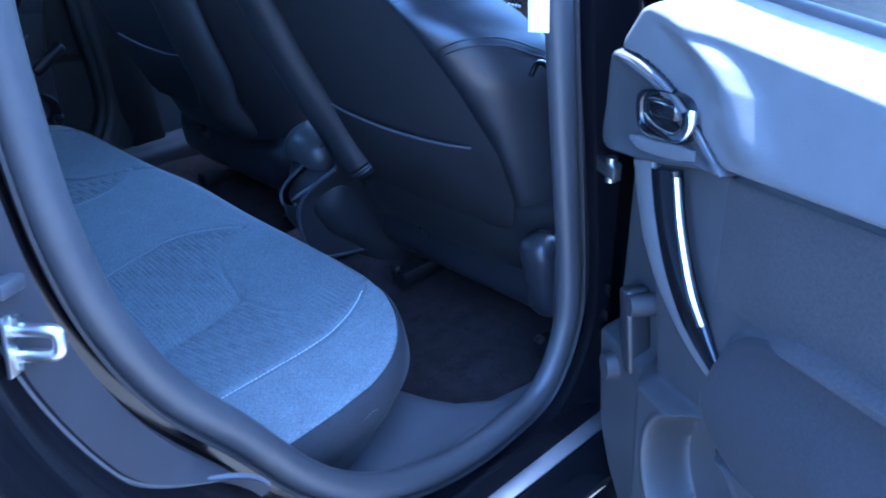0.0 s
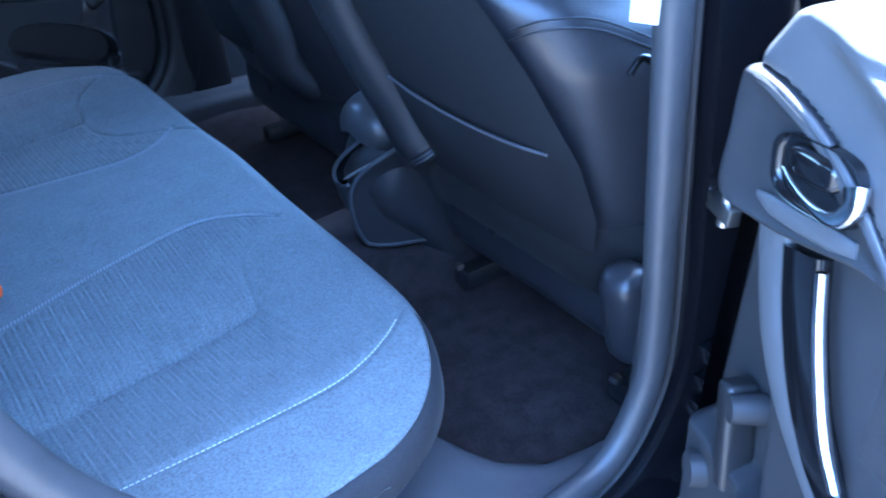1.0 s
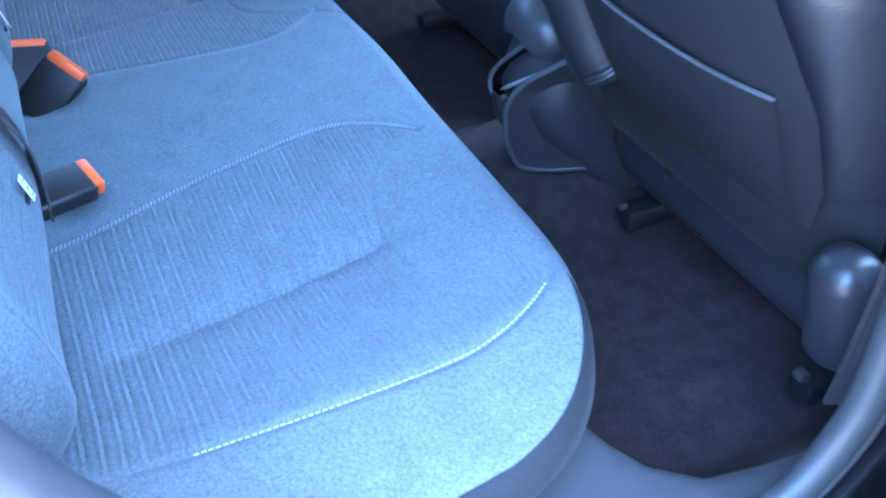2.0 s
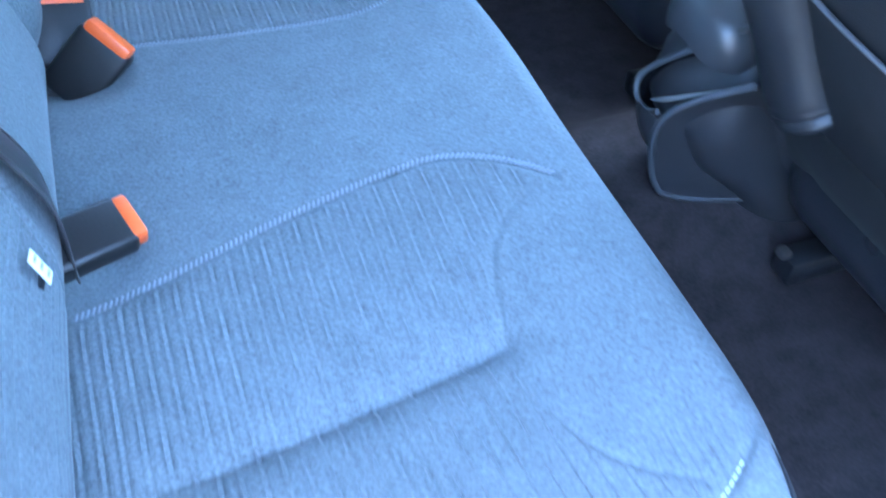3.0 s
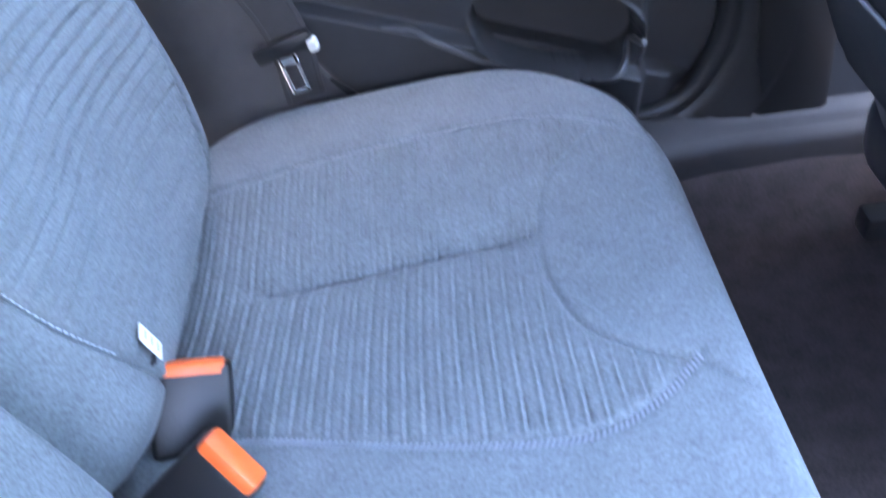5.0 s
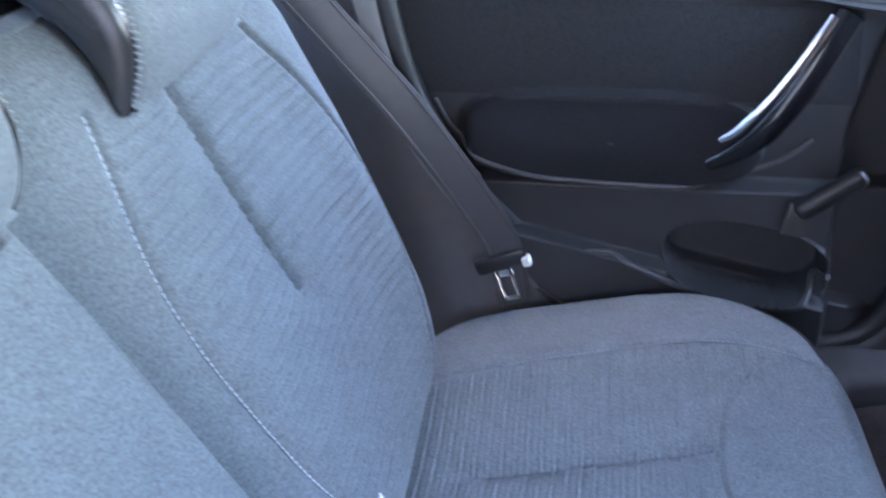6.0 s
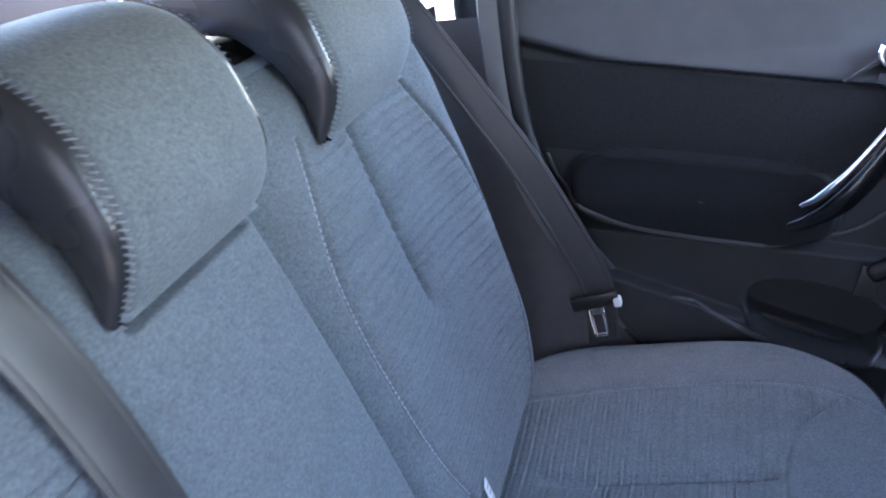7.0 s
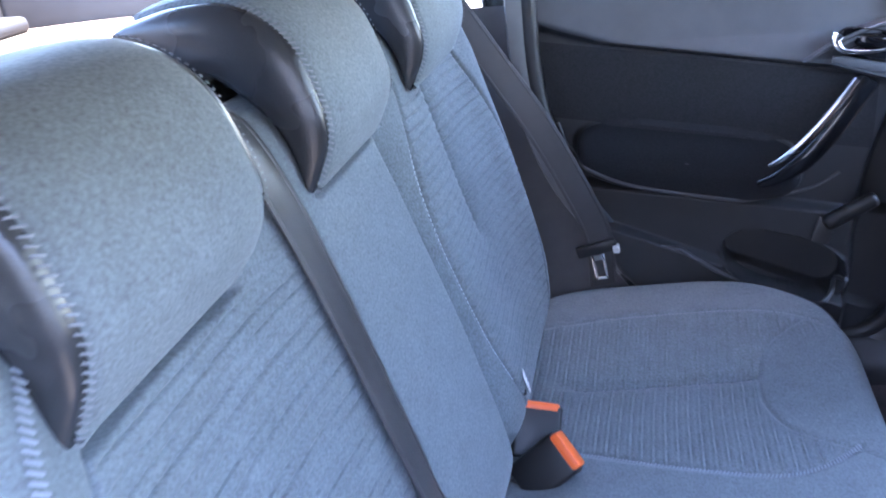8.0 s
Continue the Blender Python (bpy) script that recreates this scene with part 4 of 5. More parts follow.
# ---- doors ----
def door(name, label, hinge, du, dn, front_x, dz, bz, top, bowl, lean):
    """A rear door. Local u runs back from the hinge, n inwards, z up."""
    du, dn, hinge = np.array(du), np.array(dn), np.array(hinge)
    ob = thing(name, label, "car door", (hinge[0], hinge[1], 0.35))
    base = np.array(ob.location)

    def at(u, n, z):
        u, n, z = np.broadcast_arrays(np.asarray(u, float), np.asarray(n, float), np.asarray(z, float))
        return hinge + u[..., None] * du + n[..., None] * dn + z[..., None] * np.array([0, 0, 1.0]) - base

    M = Matrix(((du[0], dn[0], 0, hinge[0] - base[0]), (du[1], dn[1], 0, hinge[1] - base[1]), (0, 0, 1, -base[2]), (0, 0, 0, 1)))
    seal = [p for p in SEAL if p[0] < 0.11 and 0.45 < p[1] < 1.2 and p[0] < -0.0]
    sz, sx = zip(*sorted((p[1], p[0]) for p in seal if p[1] > 0.49))

    zs = np.concatenate([np.linspace(0.43, 1.05, 300), np.linspace(1.052, 1.088, 22)])
    u0 = np.interp(zs, [0.43, 0.47, 0.52, 0.65, 0.73, 0.87, 0.94, 1.016, 1.058, 1.088], [0.150, 0.112, 0.084, 0.072, 0.076, 0.082, 0.090, 0.106, 0.132, 0.178])
    u1 = np.interp(zs, sz, [front_x - x + 0.035 for x in sx])
    t = np.linspace(0, 1, 220)
    U = u0[:, None] + (u1 - u0)[:, None] * t[None]
    Z = np.repeat(zs[:, None], len(t), 1)

    pod_u, pod_w, pod_z, pod_h = (0.535, 0.205, 0.806, 0.074) if bowl else (0.49, 0.185, 0.815, 0.060)
    bu, bn = (-0.010, -0.006) if bowl else (0.0, 0.0)
    poly = [(0.106, 0.904), (0.108, 0.955), (0.112, 0.999), (0.121, 1.008), (0.152, 1.010), (0.190, 1.006), (0.225, 0.998), (0.256, 0.986), (0.286, 0.969), (0.318, 0.948), (0.286, 0.942), (0.22, 0.922), (0.16, 0.908)]
    outline = spline(poly, 66, closed=True)

    def in_bezel(U, Z):
        """1 inside the bezel's outline, 0 outside, softened over 4 mm."""
        q = np.concatenate([outline, outline[:1]]) + np.array([bu, bz])
        odd = np.zeros(U.shape, bool)
        for (xa, ya), (xb, yb) in zip(q[:-1], q[1:]):
            if ya != yb:
                odd ^= ((ya > Z) != (yb > Z)) & (U < (xb - xa) * (Z - ya) / (yb - ya) + xa)
        return sstep(-0.0025, 0.0035, polydist(U, Z, q) * np.where(odd, 1.0, -1.0))

    def height(U, Z):
        Zd = Z - dz
        div = 0.965 + 0.15 * (U - 0.3)
        n = np.full(U.shape, 0.046)
        up = sstep(div - 0.004, div + 0.008, Zd)
        n += 0.016 * up - 0.005 * np.exp(-((Zd - div) / 0.0045) ** 2)
        # swelling above the release lever and the roll to the window ledge
        crest = np.interp(Zd, [0.98, 1.0, 1.021, 1.043, 1.060, 1.074], [0.345, 0.335, 0.318, 0.299, 0.270, 0.230]) if bowl else 0.325 - 1.3 * (Zd - 1.0)
        n += up * (0.009 if bowl else 0.004) * sstep(div, div + 0.04, Zd) * np.exp(-((U - crest) / (0.032 if bowl else 0.065)) ** 2)
        n -= lean * up * np.maximum(Zd - div, 0)
        n -= 0.070 * sstep(1.062, 1.092, Z) ** 1.4
        # upholstered pod of the armrest
        zc = pod_z + 0.13 * (U - pod_u)
        q = (np.abs((U - pod_u) / pod_w) ** 3 + np.abs((Zd - zc) / pod_h) ** 3)
        pod = sstep(1.12, 0.8, q)
        n += pod * (0.016 + 0.020 * sstep(zc + 0.05, zc - 0.02, Zd))
        # lower panel below the pod, with the map pocket
        low = sstep(zc - pod_h + 0.008, zc - pod_h - 0.006, Zd)
        n += 0.024 * low * (1 - pod)
        pz = 0.50 + 0.30 * (U - 0.30) if bowl else 0.583 + 0.37 * (U - 0.286)
        d = np.hypot(U - 0.332, Zd - 0.620)
        n += 0.022 * sstep(pz + 0.004, pz - 0.006, Zd) * sstep(0.15, 0.20, U) * (sstep(0.090, 0.13, d) if bowl else 1)
        # front strip beyond the ridge
        rid = np.interp(Z, [0.43, 0.60, 0.68, 0.80, 0.90, 0.94, 1.1], [0.20, 0.192, 0.188, 0.165, 0.140, 0.13, 0.0] if bowl else [0.24, 0.222, 0.222, 0.205, 0.178, 0.16, 0.0])
        n -= 0.026 * sstep(rid + (0.034 if bowl else 0.004), rid - 0.012, U) * sstep(0.965, 0.93, Zd)
        # round loudspeaker recess
        if bowl:
            n += 0.002 * np.exp(-((d - 0.093) / 0.004) ** 2) - 0.052 * sstep(0.090, 0.081, d) - 0.012 * np.clip(1 - (d / 0.080) ** 2, 0, 1)
            n -= 0.022 * in_bezel(U, Z)
        else:
            # rounded pocket with a lip along its lower edge
            q = (np.abs((U - 0.325) / 0.100) ** 2.3 + np.abs((Zd - 0.632 - 0.25 * (U - 0.325)) / 0.050) ** 2.3)
            n -= 0.045 * sstep(1.04, 0.90, q)
            n += 0.010 * np.exp(-((q - 1.14) / 0.09) ** 2) * sstep(0.67, 0.62, Zd)
        return n

    def margins(U):
        m_ = np.minimum(U - u0[:, None], u1[:, None] - U)
        r = 0.018
        k = np.clip(m_, 0, r)
        return r - np.sqrt(np.maximum(r * r - (r - k) ** 2, 0))

    N = height(U, Z) - margins(U)
    stretch = lambda z: np.where(z > 1.02, 1.02 + (z - 1.02) * (top - 1.02) / 0.068, z)
    P = at(U, N, stretch(Z))
    div = 0.965 + 0.15 * (U - 0.3) + dz
    grid("door_panel", P, PLASTIC_SOFT, ob, "grained dark door panel")
    # upholstered pod, laid 1.5 mm proud of the panel
    th, rr = np.linspace(0, 2 * math.pi, 90, endpoint=False), np.linspace(0.02, 1.0, 26)
    ex, ez = (np.sign(f) * np.abs(f) ** 0.667 for f in (np.cos(th), np.sin(th)))
    UI = pod_u + (pod_w - 0.003) * rr[:, None] * ex[None]
    ZI = pod_z + dz + 0.13 * (UI - pod_u) + pod_h * rr[:, None] * ez[None]
    grid("armrest_pad", at(UI, height(UI, ZI) + 0.0015, ZI), CLOTH_DARK, ob, "dark upholstered armrest", wrap_v=True)
    # softer pad above the dividing line
    t, v = np.linspace(0, 1, 200), np.linspace(0, 1, 60)
    ZI = np.full((60, 200), 1.0)
    for _ in range(3):
        a_u, b_u = np.interp(ZI, zs, u0), np.interp(ZI, zs, u1)
        UI = a_u + (b_u - a_u) * t[None]
        low_z = 0.965 + 0.15 * (UI - 0.3) + dz + 0.004
        ZI = low_z + (1.0875 - low_z) * v[:, None]
    k = np.clip(np.minimum(UI - a_u, b_u - UI), 0, 0.018)
    NI = height(UI, ZI) - 0.018 + np.sqrt(np.maximum(0.018 ** 2 - (0.018 - k) ** 2, 0)) + 0.0015 * np.minimum(1, v * 12)[:, None]
    grid("upper_pad", at(UI, NI, stretch(ZI)), UPPER_PAD, ob, "lighter soft-touch upper pad")
    # dark fabric between the armrest and the pad
    v = np.linspace(0, 1, 40)
    fab = 0.30 if bowl else 0.20
    ZI = np.full((40, 200), 0.90)
    for _ in range(3):
        b_u = np.interp(ZI, zs, u1)
        UI = fab + (b_u - 0.012 - fab) * t[None]
        low_z, high_z = pod_z + dz + 0.13 * (UI - pod_u) + pod_h - 0.011, 0.965 + 0.15 * (UI - 0.3) + dz - 0.006
        ZI = low_z + (high_z - low_z) * v[:, None]
    k = np.clip(b_u - UI, 0, 0.018)
    NI = height(UI, ZI) - 0.018 + np.sqrt(np.maximum(0.018 ** 2 - (0.018 - k) ** 2, 0)) + 0.0028
    grid("door_insert", at(UI, NI, ZI), INSERT, ob, "dark fabric door insert")
    if not bowl:
        tr = spline([(0.706, 0.885), (0.690, 0.845), (0.660, 0.815), (0.595, 0.785), (0.520, 0.769), (0.448, 0.758), (0.370, 0.748), (0.325, 0.750), (0.280, 0.764), (0.245, 0.788)], 80)
        C = at(tr[:, 0], height(tr[:, 0], tr[:, 1]) + 0.002, tr[:, 1])
        sweep("armrest_trim", C, flat_prof(0.006, 0.005), SILL, ob, "pale trim line under the armrest", up=tuple(dn))
        tr = spline([(0.530, 0.672), (0.510, 0.666), (0.487, 0.657), (0.420, 0.616), (0.353, 0.583), (0.300, 0.570), (0.255, 0.572), (0.222, 0.602)], 60)
        C = at(tr[:, 0], height(tr[:, 0], tr[:, 1]) + 0.002, tr[:, 1])
        # paler than the panel: the light its top catches is put into the colour
        sweep("pocket_lip", C, flat_prof(0.008, 0.008, 0.003), SILL, ob, "rounded lip of the map pocket", up=tuple(dn), scale=np.interp(np.linspace(0, 1, 60), [0, 0.15, 1], [0.3, 1, 1]))
    # bezel round the release lever; on the open door it sits deeper in the panel
    c = outline
    cc = np.array([0.20, 0.962])
    rings = []
    for k, n in ((1.0, 0.030), (1.0, 0.062), (0.985, 0.067), (0.95, 0.0705), (0.90, 0.0715), (0.82, 0.0685), (0.5, 0.067), (0.02, 0.067)):
        q = cc + (c - cc) * k
        rings.append(at(q[:, 0] + bu, np.full(len(q), n + bn), q[:, 1] + bz))
    grid("handle_bezel", np.array(rings), PLASTIC_SOFT, ob, "smooth dark bezel round the release lever", wrap_v=True)
    rim = spline([(0.114, 1.000), (0.125, 1.004), (0.152, 1.005), (0.190, 1.001), (0.225, 0.993), (0.256, 0.981), (0.286, 0.965), (0.316, 0.947)], 60)
    C = at(rim[:, 0] + bu, 0.0685 + bn, rim[:, 1] + bz)
    sweep("bezel_rim", C, flat_prof(0.013, 0.005, 0.002), UPPER_PAD, ob, "pale satin rim of the bezel", up=tuple(dn), scale=np.interp(np.linspace(0, 1, 60), [0, 0.35, 0.75, 1], [0.15, 0.9, 0.9, 0.2]))
    low_rim = spline([(0.162, 0.930), (0.180, 0.931), (0.210, 0.936), (0.245, 0.944), (0.276, 0.951)], 40)
    C = at(low_rim[:, 0] + bu, 0.0685 + bn, low_rim[:, 1] + bz)
    sweep("bezel_sill", C, flat_prof(0.016, 0.006, 0.0025), UPPER_PAD, ob, "pale satin sill under the lever", up=tuple(dn), scale=np.interp(np.linspace(0, 1, 40), [0, 0.3, 0.8, 1], [0.3, 0.9, 1, 0.6]))
    th = np.linspace(0, 2 * math.pi, 48, endpoint=False)
    e = np.stack([np.sign(np.cos(th)) * np.abs(np.cos(th)) ** 0.6 * 0.047, np.sign(np.sin(th)) * np.abs(np.sin(th)) ** 0.6 * 0.0225], 1)
    rot = np.array([[0.98, 0.18], [-0.18, 0.98]])
    e = e @ rot + np.array([0.224, 0.972])
    rings = []
    ec = np.array([0.224, 0.972])
    for k, n in ((1.06, 0.065), (1.04, 0.0725), (0.98, 0.0718), (0.92, 0.0680), (0.7, 0.0675), (0.02, 0.0672)):
        q = ec + (e - ec) * k
        rings.append(at(q[:, 0] + bu, np.full(len(q), n + bn), q[:, 1] + bz))
    grid("lever_recess", np.array(rings), PIANO, ob, "dark glossy lever recess", wrap_v=True)
    rings = []
    for k, n in ((1.0, 0.067), (0.93, 0.0715), (0.75, 0.0740), (0.45, 0.0755), (0.02, 0.076)):
        q = np.array([0.219, 0.977]) + (e - ec) * k * np.array([0.60, 0.52])
        rings.append(at(q[:, 0] + bu, np.full(len(q), n + bn), q[:, 1] + bz))
    grid("lever_grip", np.array(rings), PIANO, ob, "dark domed lever grip", wrap_v=True)
    lever = spline([(0.197, 0.966), (0.215, 0.963), (0.235, 0.962), (0.256, 0.964), (0.269, 0.970), (0.275, 0.981), (0.271, 0.990)], 40)
    C = at(lever[:, 0] + bu, 0.075 + bn + 0.005 * np.sin(np.linspace(0, 3.14, 40)), lever[:, 1] + bz)
    sweep("release_lever", C, flat_prof(0.014, 0.008), CHROME, ob, "chrome release lever", up=tuple(dn), scale=0.35 + 1.0 * np.linspace(0, 1, 40) ** 2)
    # pull handle: gloss black band with a chrome edge; the open door shows a pale flush surround beside it
    pz = dz + 0.010
    ends = np.linspace(0, 1, 50)
    if bowl:
        bd = spline([(0.168, 0.908), (0.180, 0.870), (0.197, 0.831), (0.222, 0.797), (0.262, 0.767), (0.305, 0.747), (0.344, 0.736)], 50)
        sweep("handle_surround", at(bd[:, 0], 0.050, bd[:, 1]), flat_prof(0.040, 0.014, 0.005), UPPER_PAD, ob, "pale satin surround of the pull handle", up=tuple(dn), scale=np.interp(ends, [0, 0.3, 0.5, 0.75, 1], [1.0, 0.9, 0.68, 0.5, 0.10]))
        pull = spline([(0.206, 0.912), (0.218, 0.872), (0.236, 0.834), (0.258, 0.803), (0.298, 0.768), (0.342, 0.740)], 50)
        sweep("pull_handle", at(pull[:, 0], 0.051, pull[:, 1]), flat_prof(0.046, 0.014, 0.005), PIANO, ob, "gloss black pull handle", up=tuple(dn), scale=np.interp(ends, [0, 0.4, 0.7, 1], [1.0, 0.92, 0.8, 0.15]))
        ch = spline([(0.243, 0.920), (0.255, 0.882), (0.273, 0.843), (0.290, 0.816), (0.309, 0.797)], 50)
        sweep("chrome_edge", at(ch[:, 0], 0.064, ch[:, 1]), flat_prof(0.011, 0.010), CHROME, ob, "chrome edge of the pull handle", up=tuple(dn), scale=np.interp(ends, [0, 0.7, 1], [0.8, 1.0, 0.8]))
    else:
        pull = spline([(0.268, 0.940), (0.284, 0.905), (0.306, 0.862), (0.332, 0.822), (0.362, 0.795), (0.395, 0.780)], 50)
        pull[:, 0] -= 0.048 * ends[::-1]
        pull[:, 1] -= 0.004 + 0.016 * ends
        sweep("pull_handle", at(pull[:, 0], 0.074 + 0.018 * np.sin(ends * math.pi), pull[:, 1] + pz), flat_prof(0.032, 0.020, 0.008), PIANO, ob, "gloss black pull handle", up=tuple(dn), scale=np.interp(ends, [0, 0.6, 1], [1.0, 1.0, 0.3]))
        ch = spline([(0.292, 0.946), (0.307, 0.912), (0.328, 0.872), (0.352, 0.838), (0.362, 0.826)], 50)
        ch[:, 0] -= 0.050 * ends[::-1]
        ch[:, 1] -= 0.004 + 0.016 * ends
        sweep("chrome_edge", at(ch[:, 0], 0.088 + 0.016 * np.sin(0.3 + 2.3 * ends), ch[:, 1] + pz), flat_prof(0.012, 0.008), CHROME, ob, "chrome edge of the pull handle", up=tuple(dn), scale=np.interp(ends, [0, 0.7, 1], [0.8, 1.0, 0.6]))
    # strap cover and round caps on the front strip, hidden behind the pillar when shut
    if bowl:
        bm = rbox(bmesh.new(), (0.022, 0.030, 0.105), M @ pose(0.146, 0.034, 0.688, 0, -11), 0.006, 3)
        part("strap_cover", bm, PLASTIC, ob, "raised strap cover")
        bm = rod(bmesh.new(), M @ Vector((0.124, 0.02, 0.622)), M @ Vector((0.118, 0.056, 0.622)), 0.018, 0.016, 24)
        part("round_cap", bm, PLASTIC_SOFT, ob, "round plastic cap")
        bm = rod(bmesh.new(), M @ Vector((0.160, 0.02, 0.727)), M @ Vector((0.154, 0.050, 0.727)), 0.014, 0.012, 20)
        part("round_cap", bm, PLASTIC_SOFT, ob, "round plastic cap")
    # outer skin, edge and window
    sk = np.array([[at(u, n, z) for z, n in ((0.34, -0.02), (0.42, -0.055), (0.6, -0.07), (0.85, -0.07), (1.0, -0.055), (top - 0.015, -0.02))] for u in np.linspace(0.02, 0.66, 24)])
    grid("outer_skin", sk, PAINT, ob, "gloss black outer door skin")
    ed = np.array([[at(a, n, z) for a, n in ((u_, 0.030), (u_ - 0.012, 0.020), (u_ - 0.03, 0.0), (u_ - 0.055, -0.03), (0.02, -0.06))] for z, u_ in zip(zs[::6], u0[::6])])
    grid("door_edge", ed, PAINT, ob, "gloss black door edge")
    gl = np.array([[at(u, -0.022 - 0.10 * (z - 1.06), z) for z in (1.06, 1.2, 1.385)] for u in (0.10, 0.4, 0.64)])
    grid("window_pane", gl, GLASS, ob, "clear door window")
    wf = spline([(0.10, 1.07), (0.115, 1.25), (0.15, 1.37), (0.26, 1.40), (0.42, 1.40), (0.55, 1.37), (0.625, 1.29), (0.65, 1.07)], 80)
    C = at(wf[:, 0], -0.022 - 0.10 * (wf[:, 1] - 1.06), wf[:, 1])
    sweep("window_frame", C, flat_prof(0.035, 0.03), PAINT, ob, "black window frame", up=tuple(dn))
    lg = np.stack([np.linspace(0.16, 0.66, 30)], 0)[0]
    C = at(lg, np.full(30, -0.012), np.full(30, top - 0.001))
    sweep("ledge_seal", C, flat_prof(0.012, 0.016), RUBBER, ob, "rubber window wiper seal", up=(0, 0, 1))
    return ob


AJAR = radians(63)
open_door = door("rear_door", "open rear car door with dark panel, chrome lever and armrest", (0.165, -0.745, 0), (-math.cos(AJAR), -math.sin(AJAR), 0), (-math.sin(AJAR), math.cos(AJAR), 0), 0.165, -0.020, -0.002, 1.074, True, 0.06)
shut_door = door("rear_door", "closed rear car door with dark cloth insert and gloss pull handle", (0.27, 0.762, 0), (-1, 0, 0), (0, -1, 0), 0.27, 0.002, 0.030, 1.165, False, 0.42)


def striker():
    ob = thing("door_striker", "bright steel door striker loop on the black jamb", "door striker", (-0.528, -0.742, 0.912))
    ob.rotation_euler = (0, radians(12), radians(42))
    c = spline([(0.0, 0.0, 0.013), (0.0, -0.032, 0.013), (0.001, -0.044, 0.010), (0.001, -0.047, 0.0), (0.001, -0.044, -0.010), (0.0, -0.032, -0.013), (0.0, 0.0, -0.013)], 40)
    c = c * np.array([1, 0.72, 0.72]) + np.array([0, 0.006, 0])
    sweep("loop", c, circle_prof(0.0052, 10), STEEL, ob, "bright steel loop", up=(1, 0, 0))
    bm = rbox(bmesh.new(), (0.026, 0.004, 0.045), pose(0, 0.004, 0), 0.0015)
    part("plate", bm, STEEL, ob, "zinc-plated base plate")
    for z in (-0.017, 0.017):
        bm = rod(bmesh.new(), (0.0, 0.004, z), (0.0, -0.002, z), 0.005, 0.004, 6)
        part("bolt", bm, STEEL, ob)
    bm = rbox(bmesh.new(), (0.03, 0.02, 0.012), pose(-0.012, 0.0, 0.045), 0.003)
    part("bump_stop", bm, RUBBER, ob, "black rubber bump stop")


striker()


def check_strap():
    ob = thing("door_check", "zinc-plated door check link at the pillar", "door check", (0.168, -0.735, 0.824))
    bm = rbox(bmesh.new(), (0.018, 0.044, 0.018), pose(0, -0.010, 0, 0, 0, -25), 0.003)
    part("link", bm, STEEL, ob)
    bm = rod(bmesh.new(), (-0.002, -0.012, -0.016), (-0.002, -0.012, 0.016), 0.007)
    part("pin", bm, STEEL, ob)
    for z in (0.60, 0.64, 0.565):
        hb = rbox(bmesh.new(), (0.03, 0.03, 0.02), pose(0.03, -0.01, z - 0.824), 0.004)
        part("hinge_leaf", hb, PAINT, ob)


check_strap()


# ---- front seats and console ----
def seat_rear_x(z):
    return 0.148 - 0.43 * (z - 0.80)


